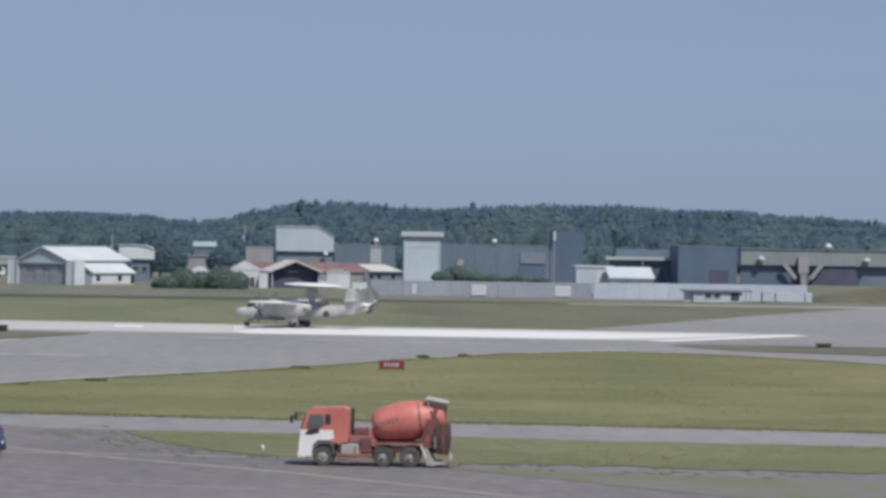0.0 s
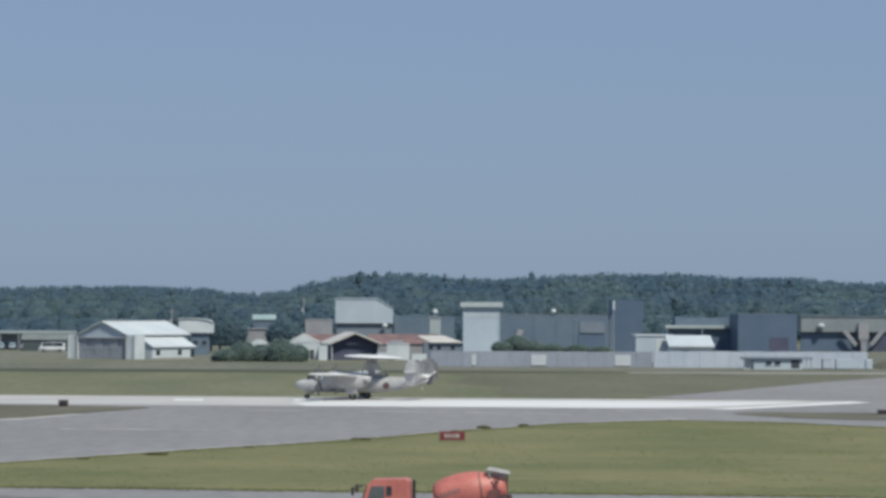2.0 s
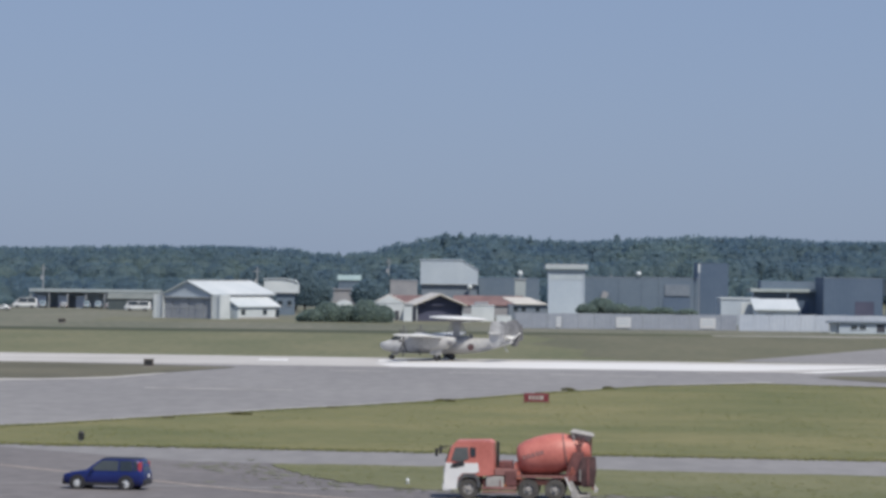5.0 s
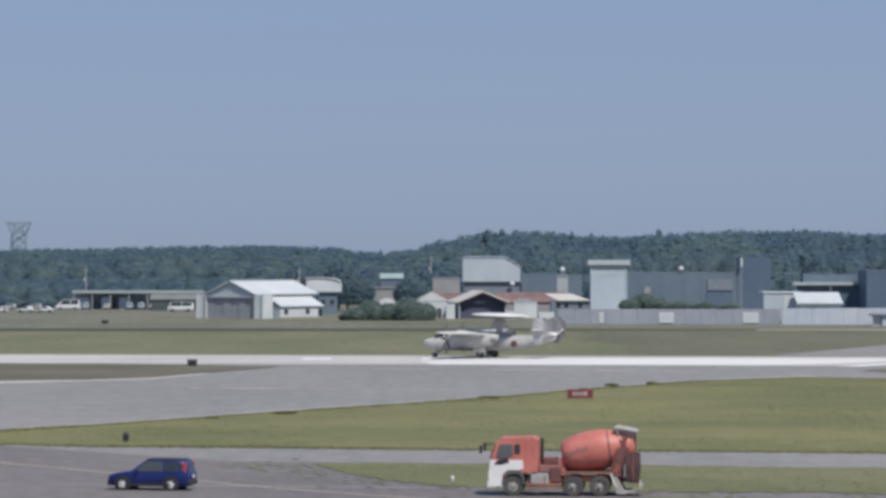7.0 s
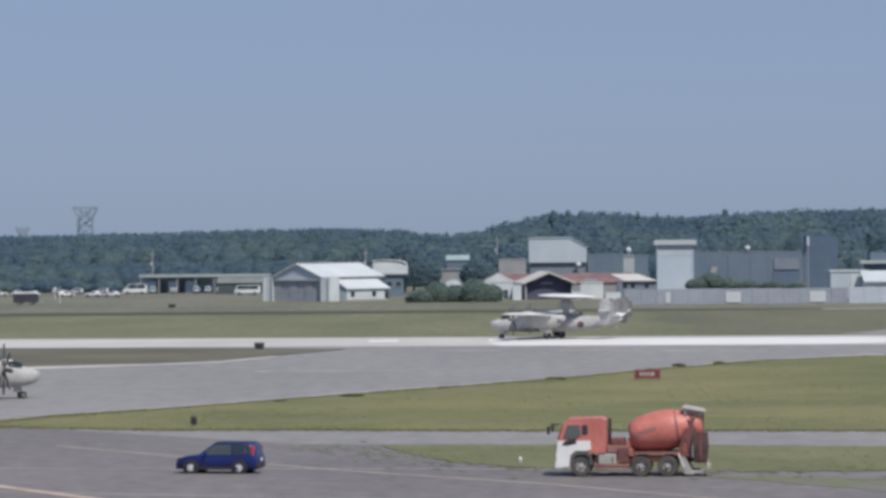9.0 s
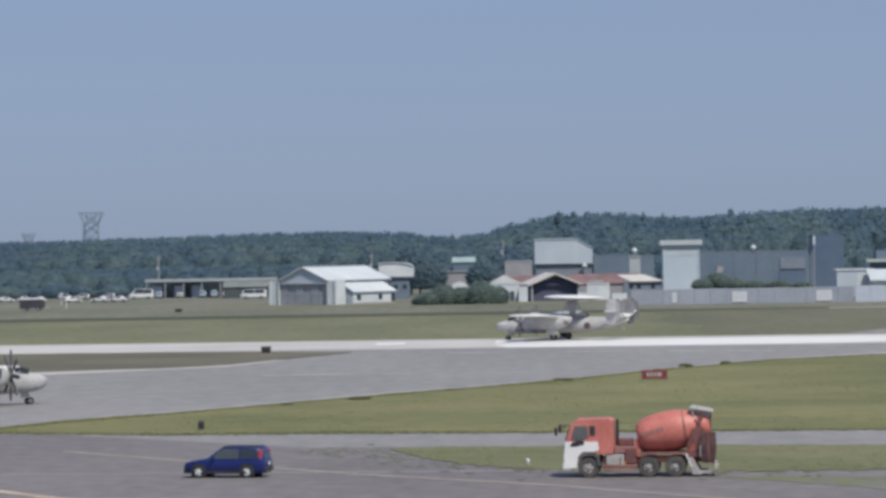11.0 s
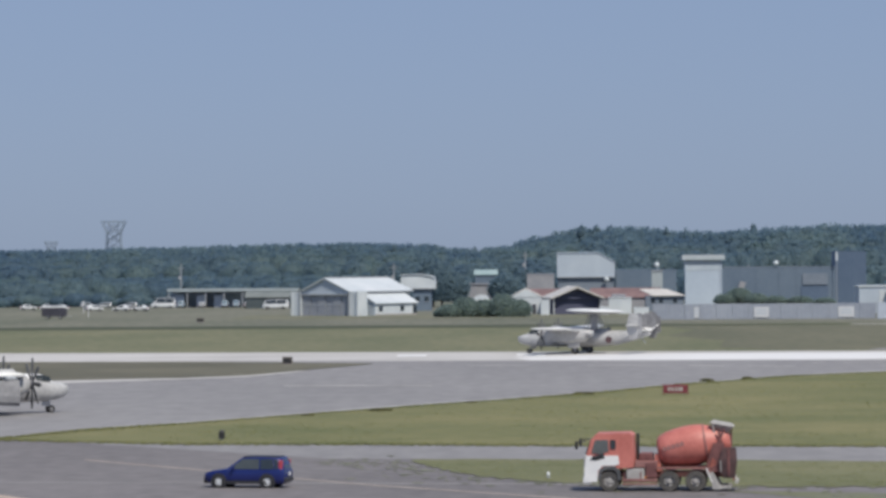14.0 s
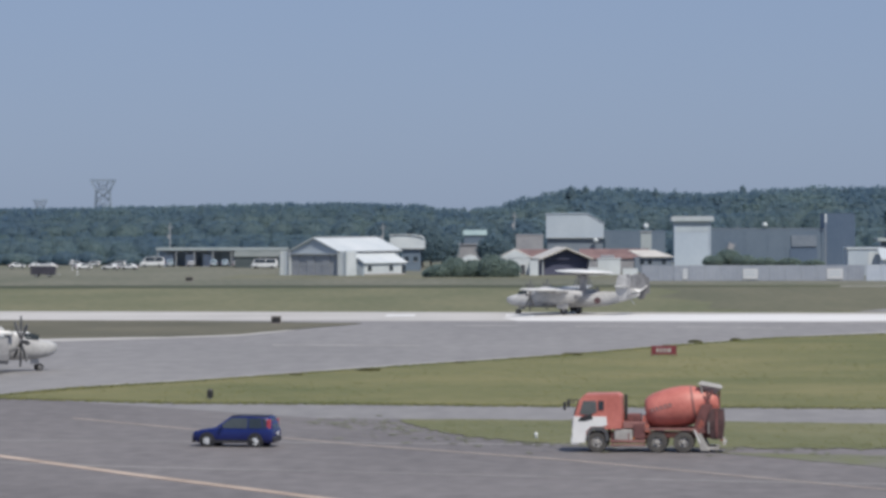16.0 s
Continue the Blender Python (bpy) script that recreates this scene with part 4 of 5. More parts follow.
for sy in (-2.5, 2.5):
    for k in range(4):
        z0, z1 = 8 + k * 6, 14 + k * 6
        w0, w1 = 6.4 - z0 * .056, 6.4 - z1 * .056
        part("brace", T((-w0, sy, z0), (w1, sy, z1), 0.2, 0.2, seg=6), PYLON, py)
        part("brace", T((w0, sy, z0), (-w1, sy, z1), 0.2, 0.2, seg=6), PYLON, py)
        part("cross_beam", B(-w1, w1, sy - .25, sy + .25, z1 - .3, z1 + .3), PYLON, py)
    for x in (-6, -3, 0, 3, 6):
        part("strut", T((x * 1.3, sy * .4, 39), (x * .6, sy, 32), 0.2, 0.2, seg=6), PYLON, py)
        part("strut", T((x * 1.3, sy * .4, 39), (-x * .6, sy, 33), 0.16, 0.16, seg=6), PYLON, py)
copy_thing(py, pose(-540, 4000, 1.6, 0, 0, 20) @ Matrix.Scale(0.9, 4))
for x, y, h in ((-95.0, 960, 11.4), (-35, 880, 11.4), (-3.2, 960, 14.2)):
    p = thing("utility_pole", pose(x, y, 0), "slim grey concrete utility pole", "pole")
    part("shaft", T((0, 0, 0), (0, 0, h), 0.2, 0.14), STEEL, p)
    part("crossarm", B(-0.9, 0.9, -0.08, 0.08, h - 1.2, h - 1.05), STEEL, p)
    part("transformer", T((-0.45, -0.1, h - 4.0), (-0.45, -0.1, h - 3.0), 0.3), STEEL, p)


# ---- shapes for vehicles ----
def ring(x, w, z0, z1, n=16, power=1.0, y=0.0):
    """An upright oval across x."""
    zc, h = (z0 + z1) / 2, (z1 - z0) / 2
    out = []
    for i in range(n):
        a = 2 * math.pi * i / n
        c, s = math.cos(a), math.sin(a)
        out.append((x, y + w * math.copysign(abs(c) ** power, c), zc + h * math.copysign(abs(s) ** power, s)))
    return out


def wheel(parent, x, y, r, width, rim_mat, seg=20, name="wheel", tyre=None, k=0.62):
    """A wheel on the y axis: tyre with a rim and hub under it."""
    bm = bmesh.new()
    prof = [(r * k, -width / 2), (r * 0.93, -width / 2), (r, -width * 0.36), (r, width * 0.36), (r * 0.93, width / 2), (r * k, width / 2)]
    rings = [[bm.verts.new((x + q * math.cos(6.28318 * i / seg), y + o, r + q * math.sin(6.28318 * i / seg))) for i in range(seg)] for q, o in prof]
    for a, b in zip(rings, rings[1:] + rings[:1]):
        for i in range(seg):
            bm.faces.new((a[i], a[(i + 1) % seg], b[(i + 1) % seg], b[i]))
    w = part(name, bm, tyre or RUBBER, parent, smooth=False)
    s = math.copysign(1, y) if y else 1
    part("rim", T((x, y - s * width * 0.3, r), (x, y + s * width * 0.34, r), r * k, r * (k - .02), seg=seg), rim_mat, w)
    part("hub", T((x, y + s * width * 0.34, r), (x, y + s * width * 0.52, r), r * 0.24, r * 0.18, seg=12), rim_mat, w)
    for i in range(5):
        a = 6.28318 * i / 5
        cx, cz = x + r * k * .68 * math.cos(a), r + r * k * .68 * math.sin(a)
        # Black disc on the rim stands in for the shade in a hole.
        part("rim_hole_shade", T((cx, y + s * width * 0.33, cz), (cx, y + s * width * 0.36, cz), r * k * .15, seg=8), BLACK, w)
    return w


PLANE = surface("aircraft_grey", (0.34, 0.34, 0.345), (0.54, 0.54, 0.535), 0.6, 3.0, 0.5)
PLANE_MID = surface("aircraft_mid_grey", (0.30, 0.30, 0.31), (0.42, 0.42, 0.43), 0.5, 3.0, 0.55)
PLANE_UNDER = surface("aircraft_mottled_grey", (0.17, 0.17, 0.18), (0.29, 0.29, 0.30), 0.7, 3.0, 0.6)
PLANE_TOP = surface("aircraft_white", (0.70, 0.70, 0.69), (0.82, 0.82, 0.80), 0.4, 3.0, 0.4)
PROP = surface("propeller_grey", (0.09, 0.09, 0.095), (0.15, 0.15, 0.155), 0.6, 4.0, 0.5)
PLANE_DARK = surface("aircraft_dark_grey", (0.16, 0.16, 0.17), (0.24, 0.24, 0.25), 0.6, 4.0, 0.5)
ROUNDEL = surface("dull_red_paint", (0.095, 0.055, 0.062), (0.135, 0.075, 0.082), 0.5, 4.0, 0.6)


# ---- twin-turboprop radar aircraft ----
def radar_plane(m, label, folded=False):
    """Nose to +x, wheels on z = 0; 17.6 m long, span 24.6 m, or with the outer wings folded back along the sides."""
    p = thing("radar_aircraft", m, label, "aircraft")
    st = ((8.75, .06, 1.78, 1.92), (8.6, .34, 1.45, 2.12), (8.2, .62, 1.18, 2.28), (7.6, .82, 1.0, 2.42), (6.8, .95, .9, 2.6), (5.8, 1.02, .86, 2.78),
          (4.0, 1.05, .84, 2.88), (1.0, 1.05, .84, 2.9), (-2.0, 1.03, .86, 2.9), (-4.5, .9, 1.1, 2.88), (-6.5, .62, 1.6, 2.84), (-8.2, .3, 2.1, 2.75), (-8.75, .1, 2.35, 2.6))
    fus = part("fuselage", loft([ring(*s, n=20, power=0.85) for s in st]), PLANE, p, smooth=True)
    part("canopy", loft([ring(7.3, .30, 2.25, 2.50, 12), ring(6.9, .62, 2.2, 2.85, 12), ring(6.2, .74, 2.2, 3.08, 12), ring(5.2, .70, 2.2, 3.1, 12), ring(3.8, .4, 2.3, 2.95, 12)]), PLANE_TOP, fus, "white cockpit roof", smooth=True)
    for s in (-1, 1):
        part("cockpit_window", PR([(6.98, 2.46), (6.95, 2.80), (6.35, 2.98), (5.75, 2.96), (5.8, 2.50)], 'y', s * .70 - .03, s * .70 + .03), GLASS, fus, "dark cockpit side window")
    part("windscreen", loft([ring(7.2, .36, 2.42, 2.6, 10), ring(6.86, .52, 2.6, 2.88, 10)]), GLASS, fus, "dark windscreen")
    part("cooling_scoop", loft([ring(4.4, .3, 2.75, 3.2, 10), ring(4.1, .5, 2.75, 3.5, 10), ring(2.6, .45, 2.75, 3.45, 10), ring(1.4, .2, 2.75, 3.1, 10)]), PLANE, fus, smooth=True)
    part("side_door", B(3.0, 3.8, 1.0, 1.075, 1.1, 2.5), PLANE_DARK, fus)
    # wing, two halves
    for s in (-1, 1):
        def sec(y, le, te, z, t):
            c = le - te
            return [(le, y, z), (le - .12 * c, y, z + .55 * t), (le - .35 * c, y, z + .72 * t), (le - .7 * c, y, z + .4 * t), (te, y, z + .05 * t), (le - .7 * c, y, z - .2 * t), (le - .35 * c, y, z - .32 * t), (le - .1 * c, y, z - .25 * t)]
        if folded:
            w = part("wing", loft([sec(s * .0, 3.9, -.5, 2.95, .5), sec(s * 3.3, 3.7, -.3, 3.02, .46), sec(s * 4.6, 3.58, -.1, 3.06, .42)]), PLANE_TOP, p, smooth=True)
            part("flap", PR([(-.75, 2.90), (.5, 2.97), (.5, 3.06), (-.75, 2.98)], 'y', min(s * 1.2, s * 4.5), max(s * 1.2, s * 4.5)), PLANE, w)

            def stood(x, lo, hi, t, y):
                """A wing section stood on its leading edge."""
                c = hi - lo
                return [(x, y, lo), (x, y + s * .5 * t, lo + .14 * c), (x, y + s * .6 * t, lo + .38 * c), (x, y + s * .3 * t, lo + .75 * c), (x, y, hi),
                        (x, y - s * .2 * t, lo + .75 * c), (x, y - s * .35 * t, lo + .38 * c), (x, y - s * .25 * t, lo + .14 * c)]
            out = part("folded_wing", loft([stood(2.9, .74, 2.75, .46, s * 4.85), stood(-.5, .95, 2.72, .34, s * 4.65), stood(-4.5, 1.2, 2.65, .2, s * 4.4), stood(-4.8, 1.35, 2.55, .1, s * 4.38)]), PLANE_UNDER, p, "grey outer wing folded back along the side")
            part("fold_hinge", T((2.7, s * 4.5, 2.85), (1.8, s * 4.8, 2.9), .16, seg=10), STEEL, out)
        else:
            w = part("wing", loft([sec(s * .0, 3.9, -.5, 2.95, .5), sec(s * 3.3, 3.7, -.3, 3.02, .46), sec(s * 12.1, 2.9, 1.1, 3.30, .2), sec(s * 12.3, 2.6, 1.3, 3.31, .1)]), PLANE_TOP, p, smooth=True)
            part("flap", PR([(-.75, 2.90), (.5, 2.97), (.5, 3.06), (-.75, 2.98)], 'y', min(s * 1.2, s * 6.5), max(s * 1.2, s * 6.5)), PLANE, w)
            part("deicing_boot", loft([[(3.74, s * 4.2, 3.06), (3.58, s * 4.2, 3.28), (3.5, s * 4.2, 3.24), (3.6, s * 4.2, 3.02)], [(2.96, s * 11.9, 3.28), (2.86, s * 11.9, 3.38), (2.8, s * 11.9, 3.35), (2.86, s * 11.9, 3.26)]]), PLANE_DARK, w, "dark rubber leading edge")
        nac = part("nacelle", loft([ring(4.25, .36, 2.0, 2.82, 16, 1, s * 3.3), ring(4.0, .60, 1.65, 3.02, 16, .9, s * 3.3), ring(3.2, .74, 1.35, 3.14, 16, .85, s * 3.3), ring(.8, .74, 1.25, 3.2, 16, .85, s * 3.3),
                                  ring(-1.2, .56, 1.55, 3.1, 16, .9, s * 3.3), ring(-2.3, .2, 2.3, 2.95, 16, 1, s * 3.3)]), PLANE, p, smooth=True)
        part("intake", loft([ring(4.28, .26, 1.72, 2.05, 12, 1, s * 3.3), ring(3.8, .34, 1.62, 2.1, 12, 1, s * 3.3)]), PLANE_DARK, nac)
        part("exhaust", T((-1.6, s * 3.85, 2.35), (-2.1, s * 3.95, 2.2), .28, .24, seg=12), PLANE_DARK, nac)
        part("spinner", loft([ring(4.95, .03, 2.40, 2.46, 12, 1, s * 3.3), ring(4.7, .22, 2.2, 2.66, 12, 1, s * 3.3), ring(4.28, .32, 2.1, 2.76, 12, 1, s * 3.3)]), PLANE_DARK, nac, smooth=True)
        for k in range(8):
            a = 0.05 + k * math.pi / 4
            bm = bmesh.new()
            q = [(-.07, .25), (.07, .25), (.15, .8), (.19, 1.5), (.11, 1.98), (-.11, 1.98), (-.19, 1.5), (-.15, .8)]
            prism(bm, q, 'x', 4.98, 5.05)
            bmesh.ops.rotate(bm, verts=bm.verts[:], cent=(5, 0, 0), matrix=Matrix.Rotation(a, 3, 'X'))
            bmesh.ops.translate(bm, verts=bm.verts[:], vec=(-0.5, s * 3.3, 2.43))
            part("propeller_blade", bm, PROP, nac, "dark propeller blade at rest")
        gear = part("main_gear", T((.2, s * 3.0, .5), (.3, s * 3.1, 1.8), .12, .15), STEEL, p)
        part("gear_door", PR([(-.5, .75), (.9, .75), (1.1, 1.7), (-.7, 1.7)], 'y', s * 3.45 - .02, s * 3.45 + .02), PLANE, gear)
        wheel(p, .2, s * 2.9, .46, .34, PLANE_DARK)
        wheel(p, 7.2, s * .24, .29, .2, PLANE_DARK, seg=16)
    part("nose_gear", T((7.2, 0, .3), (7.0, 0, 1.2), .09, .11), STEEL, p)
    part("nose_gear_door", B(6.4, 7.0, -.3, -.26, .55, 1.1), PLANE, p)
    # rotodome on its pylon
    dome = part("rotodome", lathe([(3.3, 5.25), (3.62, 5.28), (3.65, 5.32), (3.6, 5.37), (3.2, 5.45), (2.0, 5.56), (.3, 5.61)], 40), PLANE_TOP, p, "white disc-shaped rotodome", smooth=True, m=pose(-1.3, 0, 0, 0, -2, 0))
    # Shade below the disc is put into a darker grey lower shell.
    part("dome_underside", lathe([(.3, 4.90), (2.2, 5.0), (3.3, 5.2), (3.6, 5.285), (3.3, 5.3)], 40), PLANE_DARK, dome, "underside darkened for its shade", smooth=True)
    part("dome_pylon", loft([ring(-.9, .16, 2.9, 2.95, 10), ring(-.95, .2, 2.8, 5.0, 10), ring(-1.7, .2, 2.8, 5.0, 10), ring(-1.85, .1, 2.85, 4.95, 10)]), PLANE_MID, p)
    for x in (-.2, -2.6):
        for s in (-1, 1):
            part("dome_strut", T((x, s * .85, 2.8), (-1.3 + (x + 1.3) * .45, s * .25, 4.96), .07, seg=8), PLANE_MID, p)
    # tail: dihedral tailplane with four fins
    for s in (-1, 1):
        tp = part("tailplane", loft([[(-6.6, 0, 2.72), (-7.3, 0, 2.88), (-8.7, 0, 2.74), (-7.3, 0, 2.62)], [(-6.9, s * 4.6, 3.62), (-7.4, s * 4.6, 3.7), (-8.6, s * 4.6, 3.63), (-7.4, s * 4.6, 3.57)]]), PLANE_TOP, p)
        of = part("outer_fin", PR([(-7.0, 2.7), (-6.9, 3.4), (-7.15, 4.75), (-7.45, 5.1), (-8.2, 5.1), (-8.35, 4.7), (-8.35, 2.4), (-8.1, 1.85), (-7.4, 1.85)], 'y', s * 4.02 - .06, s * 4.02 + .06), PLANE if s > 0 else PLANE_DARK, tp)
        part("rudder", PR([(-8.37, 2.5), (-8.37, 4.7), (-8.8, 4.55), (-8.85, 2.6)], 'y', s * 4.02 - .04, s * 4.02 + .04), PLANE_MID if s > 0 else PLANE_DARK, of)
        nf = part("inner_fin", PR([(-6.9, 3.2), (-7.15, 4.75), (-7.45, 5.05), (-8.2, 5.05), (-8.35, 4.7), (-8.35, 3.1)], 'y', s * 2.0 - .06, s * 2.0 + .06), PLANE_UNDER, tp)
        part("rudder", PR([(-8.37, 3.25), (-8.37, 4.7), (-8.8, 4.5), (-8.85, 3.3)], 'y', s * 2.0 - .04, s * 2.0 + .04), PLANE_UNDER, nf)
        part("roundel", T((-3.56, s * .93, 1.75), (-3.56, s * 1.0, 1.75), .42, seg=24), ROUNDEL, fus, "dull dark red disc on the rear fuselage")
        part("cabin_window", T((1.6, s * 1.0, 2.2), (1.6, s * 1.06, 2.2), .16, seg=12), GLASS, fus)
    part("tail_bumper", T((-7.6, 0, 1.9), (-8.1, 0, 1.3), .06), STEEL, p)
    part("blade_antenna", PR([(-3.2, 2.85), (-3.0, 3.4), (-3.3, 3.4), (-3.7, 2.85)], 'y', -.03, .03), PLANE_DARK, p)
    return p


radar_plane(pose(5.78, 452.6, 0.03, 0, 0, 161), "light grey twin-turboprop radar aircraft with a white rotodome, on the runway")
radar_plane(pose(-44.6, 278.6, 0.02, 0, 0, 28), "light grey twin-turboprop radar aircraft with folded wings, taxiing on asphalt", folded=True)

# ---- concrete mixer truck ----
ORANGE = surface("orange_paint", (0.45, 0.135, 0.110), (0.60, 0.205, 0.170), 0.8, 5.0, 0.5)
ORANGE_DUSTY = surface("dusty_orange_paint", (0.42, 0.13, 0.10), (0.60, 0.22, 0.17), 0.9, 5.0, 0.6)
DUSTY_RED = surface("dusty_red", (0.21, 0.095, 0.088), (0.33, 0.165, 0.15), 1.0, 5.0, 0.65)
MAROON = surface("dirty_maroon", (0.12, 0.05, 0.05), (0.22, 0.09, 0.085), 1.2, 6.0, 0.7)
CAB_WHITE = surface("white_cab_paint", (0.72, 0.72, 0.72), (0.82, 0.82, 0.81), 0.8, 5.0, 0.35)
DUSTY_STEEL = surface("dusty_steel", (0.30, 0.29, 0.28), (0.46, 0.44, 0.42), 1.5, 8.0, 0.7)
DUSTY_RUBBER = surface("dusty_rubber", (0.055, 0.052, 0.05), (0.115, 0.108, 0.10), 2.0, 14.0, 0.85)
ARCH = surface("grey_plastic", (0.075, 0.078, 0.085), (0.12, 0.122, 0.13), 1.5, 10.0, 0.7)
# Lighter base greys stand in for the brightness seen through these two panes.
CAB_GLASS = glass("cab_glass", (0.10, 0.11, 0.115))
CAR_GLASS = glass("car_glass", (0.055, 0.065, 0.07))
LAMP = surface("amber_lamp", (0.55, 0.18, 0.03), (0.62, 0.24, 0.05), 2.0, 8.0, 0.25)
TAIL_RED = surface("red_lens", (0.30, 0.045, 0.065), (0.44, 0.065, 0.09), 1.0, 8.0, 0.2)
CLEAR_LENS = surface("clear_lens", (0.6, 0.62, 0.64), (0.75, 0.77, 0.78), 1.0, 8.0, 0.1)


def mixer_truck(m):
    """Front to +x at x = 0, tail at x = -7.9."""
    t = thing("mixer_truck", m, "orange concrete mixer truck with a white cab front, on asphalt", "truck")
    side = [(-.06, .55), (0, 1.1), (-.06, 1.75), (-.36, 2.72), (-.62, 2.98), (-2.3, 3.02), (-2.5, 2.9), (-2.56, 1.75), (-2.56, 1.25), (-1.95, 1.2), (-1.6, 1.22), (-1.0, 1.22), (-.74, 1.05), (-.66, .55)]
    cab = part("cab", prism(bmesh.new(), side, 'y', -1.2, 1.2), ORANGE, t, "orange painted cab")
    for s in (-1, 1):
        y0, y1 = min(s * 1.2, s * 1.235), max(s * 1.2, s * 1.235)
        part("lower_panel", PR([(-.03, .5), (.02, 1.1), (-.08, 1.86), (-1.75, 1.86), (-1.8, 1.42), (-1.55, 1.34), (-.95, 1.34), (-.72, 1.1), (-.66, .5)], 'y', y0, y1), CAB_WHITE, cab, "white lower cab panel")
        part("side_window", PR([(-.36, 2.0), (-.55, 2.66), (-1.22, 2.68), (-1.26, 2.1), (-.9, 1.93)], 'y', y0, y1 + .005), CAB_GLASS, cab, "grey cab side window")
        part("quarter_window", PR([(-1.34, 2.2), (-1.34, 2.68), (-1.62, 2.66), (-1.62, 2.2)], 'y', y0, y1 + .005), GLASS, cab)
        # Black plate set on the door in place of a modelled recess.
        part("door_recess", PR([(-.28, 1.62), (-.42, 1.84), (-1.0, 1.95), (-1.05, 1.72), (-.6, 1.6)], 'y', y0, y1 + .01), BLACK, cab)
        part("wheel_arch", PR([(-.68, .62), (-.78, 1.12), (-1.0, 1.3), (-1.6, 1.3), (-1.82, 1.1), (-1.9, .62), (-1.74, .62), (-1.68, 1.0), (-1.5, 1.14), (-1.06, 1.14), (-.9, 1.0), (-.84, .62)], 'y', min(s * 1.22, s * 1.28), max(s * 1.22, s * 1.28)), ARCH, cab)
        mir = part("mirror", B(.32, .47, s * 1.38 - .09, s * 1.38 + .09, 2.2, 2.62, bevel=.04), BLACK, cab)
        part("mirror_arm", T((-.1, s * 1.15, 2.6), (.46, s * 1.38, 2.56), .03, seg=8), BLACK, mir)
        part("headlight", B(-.02, .06, s * .85 - .22, s * .85 + .22, .72, .95, bevel=.03), CLEAR_LENS, cab)
    part("windscreen", PR([(-.09, 1.9), (-.36, 2.68), (-.30, 2.70), (-.03, 1.92)], 'y', -1.05, 1.05), GLASS, cab)
    part("grille", B(-.02, .05, -.9, .9, 1.15, 1.6, bevel=.02), CAB_WHITE, cab)
    part("bumper", B(-.35, .08, -1.22, 1.22, .42, .78, bevel=.05), CAB_WHITE, t)
    part("cab_back_duct", B(-2.72, -2.58, -1.1, -.7, 1.3, 2.9), BLACK, t)
    part("chassis", B(-7.3, -.6, -.45, .45, .72, 1.02), MAROON, t)
    part("deck", B(-3.75, -2.6, -1.15, 1.15, 1.24, 1.58, bevel=.04), DUSTY_RED, t)
    part("engine_cover", B(-3.5, -2.8, -.6, .6, 1.58, 1.95, bevel=.05), MAROON, t)
    for s in (-1, 1):
        part("fuel_tank", B(-3.1, -2.15, min(s * .65, s * 1.15), max(s * .65, s * 1.15), .6, 1.2, bevel=.08), DUSTY_STEEL, t)
        guard = part("side_guard", B(-3.75, -1.95, s * 1.2 - .03, s * 1.2 + .03, .52, .66, bevel=.02), DUSTY_RED, t)
        part("lower_rail", B(-3.75, -1.95, s * 1.2 - .025, s * 1.2 + .025, .34, .43, bevel=.02), DUSTY_RED, guard)
        for x in (-3.7, -2.9, -2.05):
            part("guard_stay", B(x - .03, x + .03, s * 1.15 - .02, s * 1.15 + .02, .34, 1.0), MAROON, guard)
        part("air_tank", T((-2.35, s * .8, .62), (-1.98, s * .8, .62), .17, seg=14), MAROON, t)
        part("pump_box", B(-3.72, -3.15, min(s * .75, s * 1.18), max(s * .75, s * 1.18), .72, 1.5, bevel=.04), MAROON, t)
        f = part("rear_fender", PR([(-3.65, 1.15), (-3.8, 1.26), (-6.3, 1.26), (-6.5, 1.1), (-6.62, .5), (-6.5, .5), (-6.4, 1.02), (-6.25, 1.16), (-3.8, 1.16)], 'y', min(s * .75, s * 1.23), max(s * .75, s * 1.23)), DUSTY_RED, t)
        part("mud_flap", PR([(-6.45, 1.0), (-6.62, 1.0), (-7.1, .12), (-6.62, .12)], 'y', min(s * .74, s * 1.24), max(s * .74, s * 1.24)), DUSTY_STEEL, f)
        part("fender_stay", PR([(-6.25, 1.2), (-6.33, 1.2), (-6.62, .5), (-6.55, .5)], 'y', min(s * 1.24, s * 1.27), max(s * 1.24, s * 1.27)), CAB_WHITE, f)
        wheel(t, -1.27, s * 1.06, .53, .3, DUSTY_STEEL, 24, tyre=DUSTY_RUBBER, k=.54)
        for x in (-4.36, -5.74):
            wheel(t, x, s * .94, .54, .52, DUSTY_STEEL, 24, tyre=DUSTY_RUBBER, k=.5)
    # drum: turned about its own axis, tipped up to the rear
    drum_m = Matrix.Translation((-3.78, 0, 2.02)) @ Matrix.Rotation(radians(-90 + 10), 4, 'Y')
    drum = part("drum", lathe([(.30, -.04), (.62, 0), (.78, .16), (.92, .52), (1.02, 1.05), (1.06, 1.6), (1.05, 2.0), (1.0, 2.35), (.93, 2.6), (.80, 3.0), (.66, 3.45), (.57, 3.75)], 32), ORANGE, t, "orange mixing drum", smooth=True, m=drum_m)
    part("drum_ring", lathe([(.93, 2.46), (1.01, 2.46), (1.0, 2.54), (.91, 2.54)], 32), DUSTY_RED, drum)
    for s in (0, math.pi):
        for i in range(5):
            part("drum_mark", B(-.10, .10, -.02, .02, -.10, .10), DUSTY_RED, drum, "dark worn lettering bar", m=Matrix.Rotation(s - .12 - .02 * i, 4, 'Z') @ Matrix.Translation((0, (.865, .925, .97, 1.005, 1.03)[i], .38 + i * .23)))
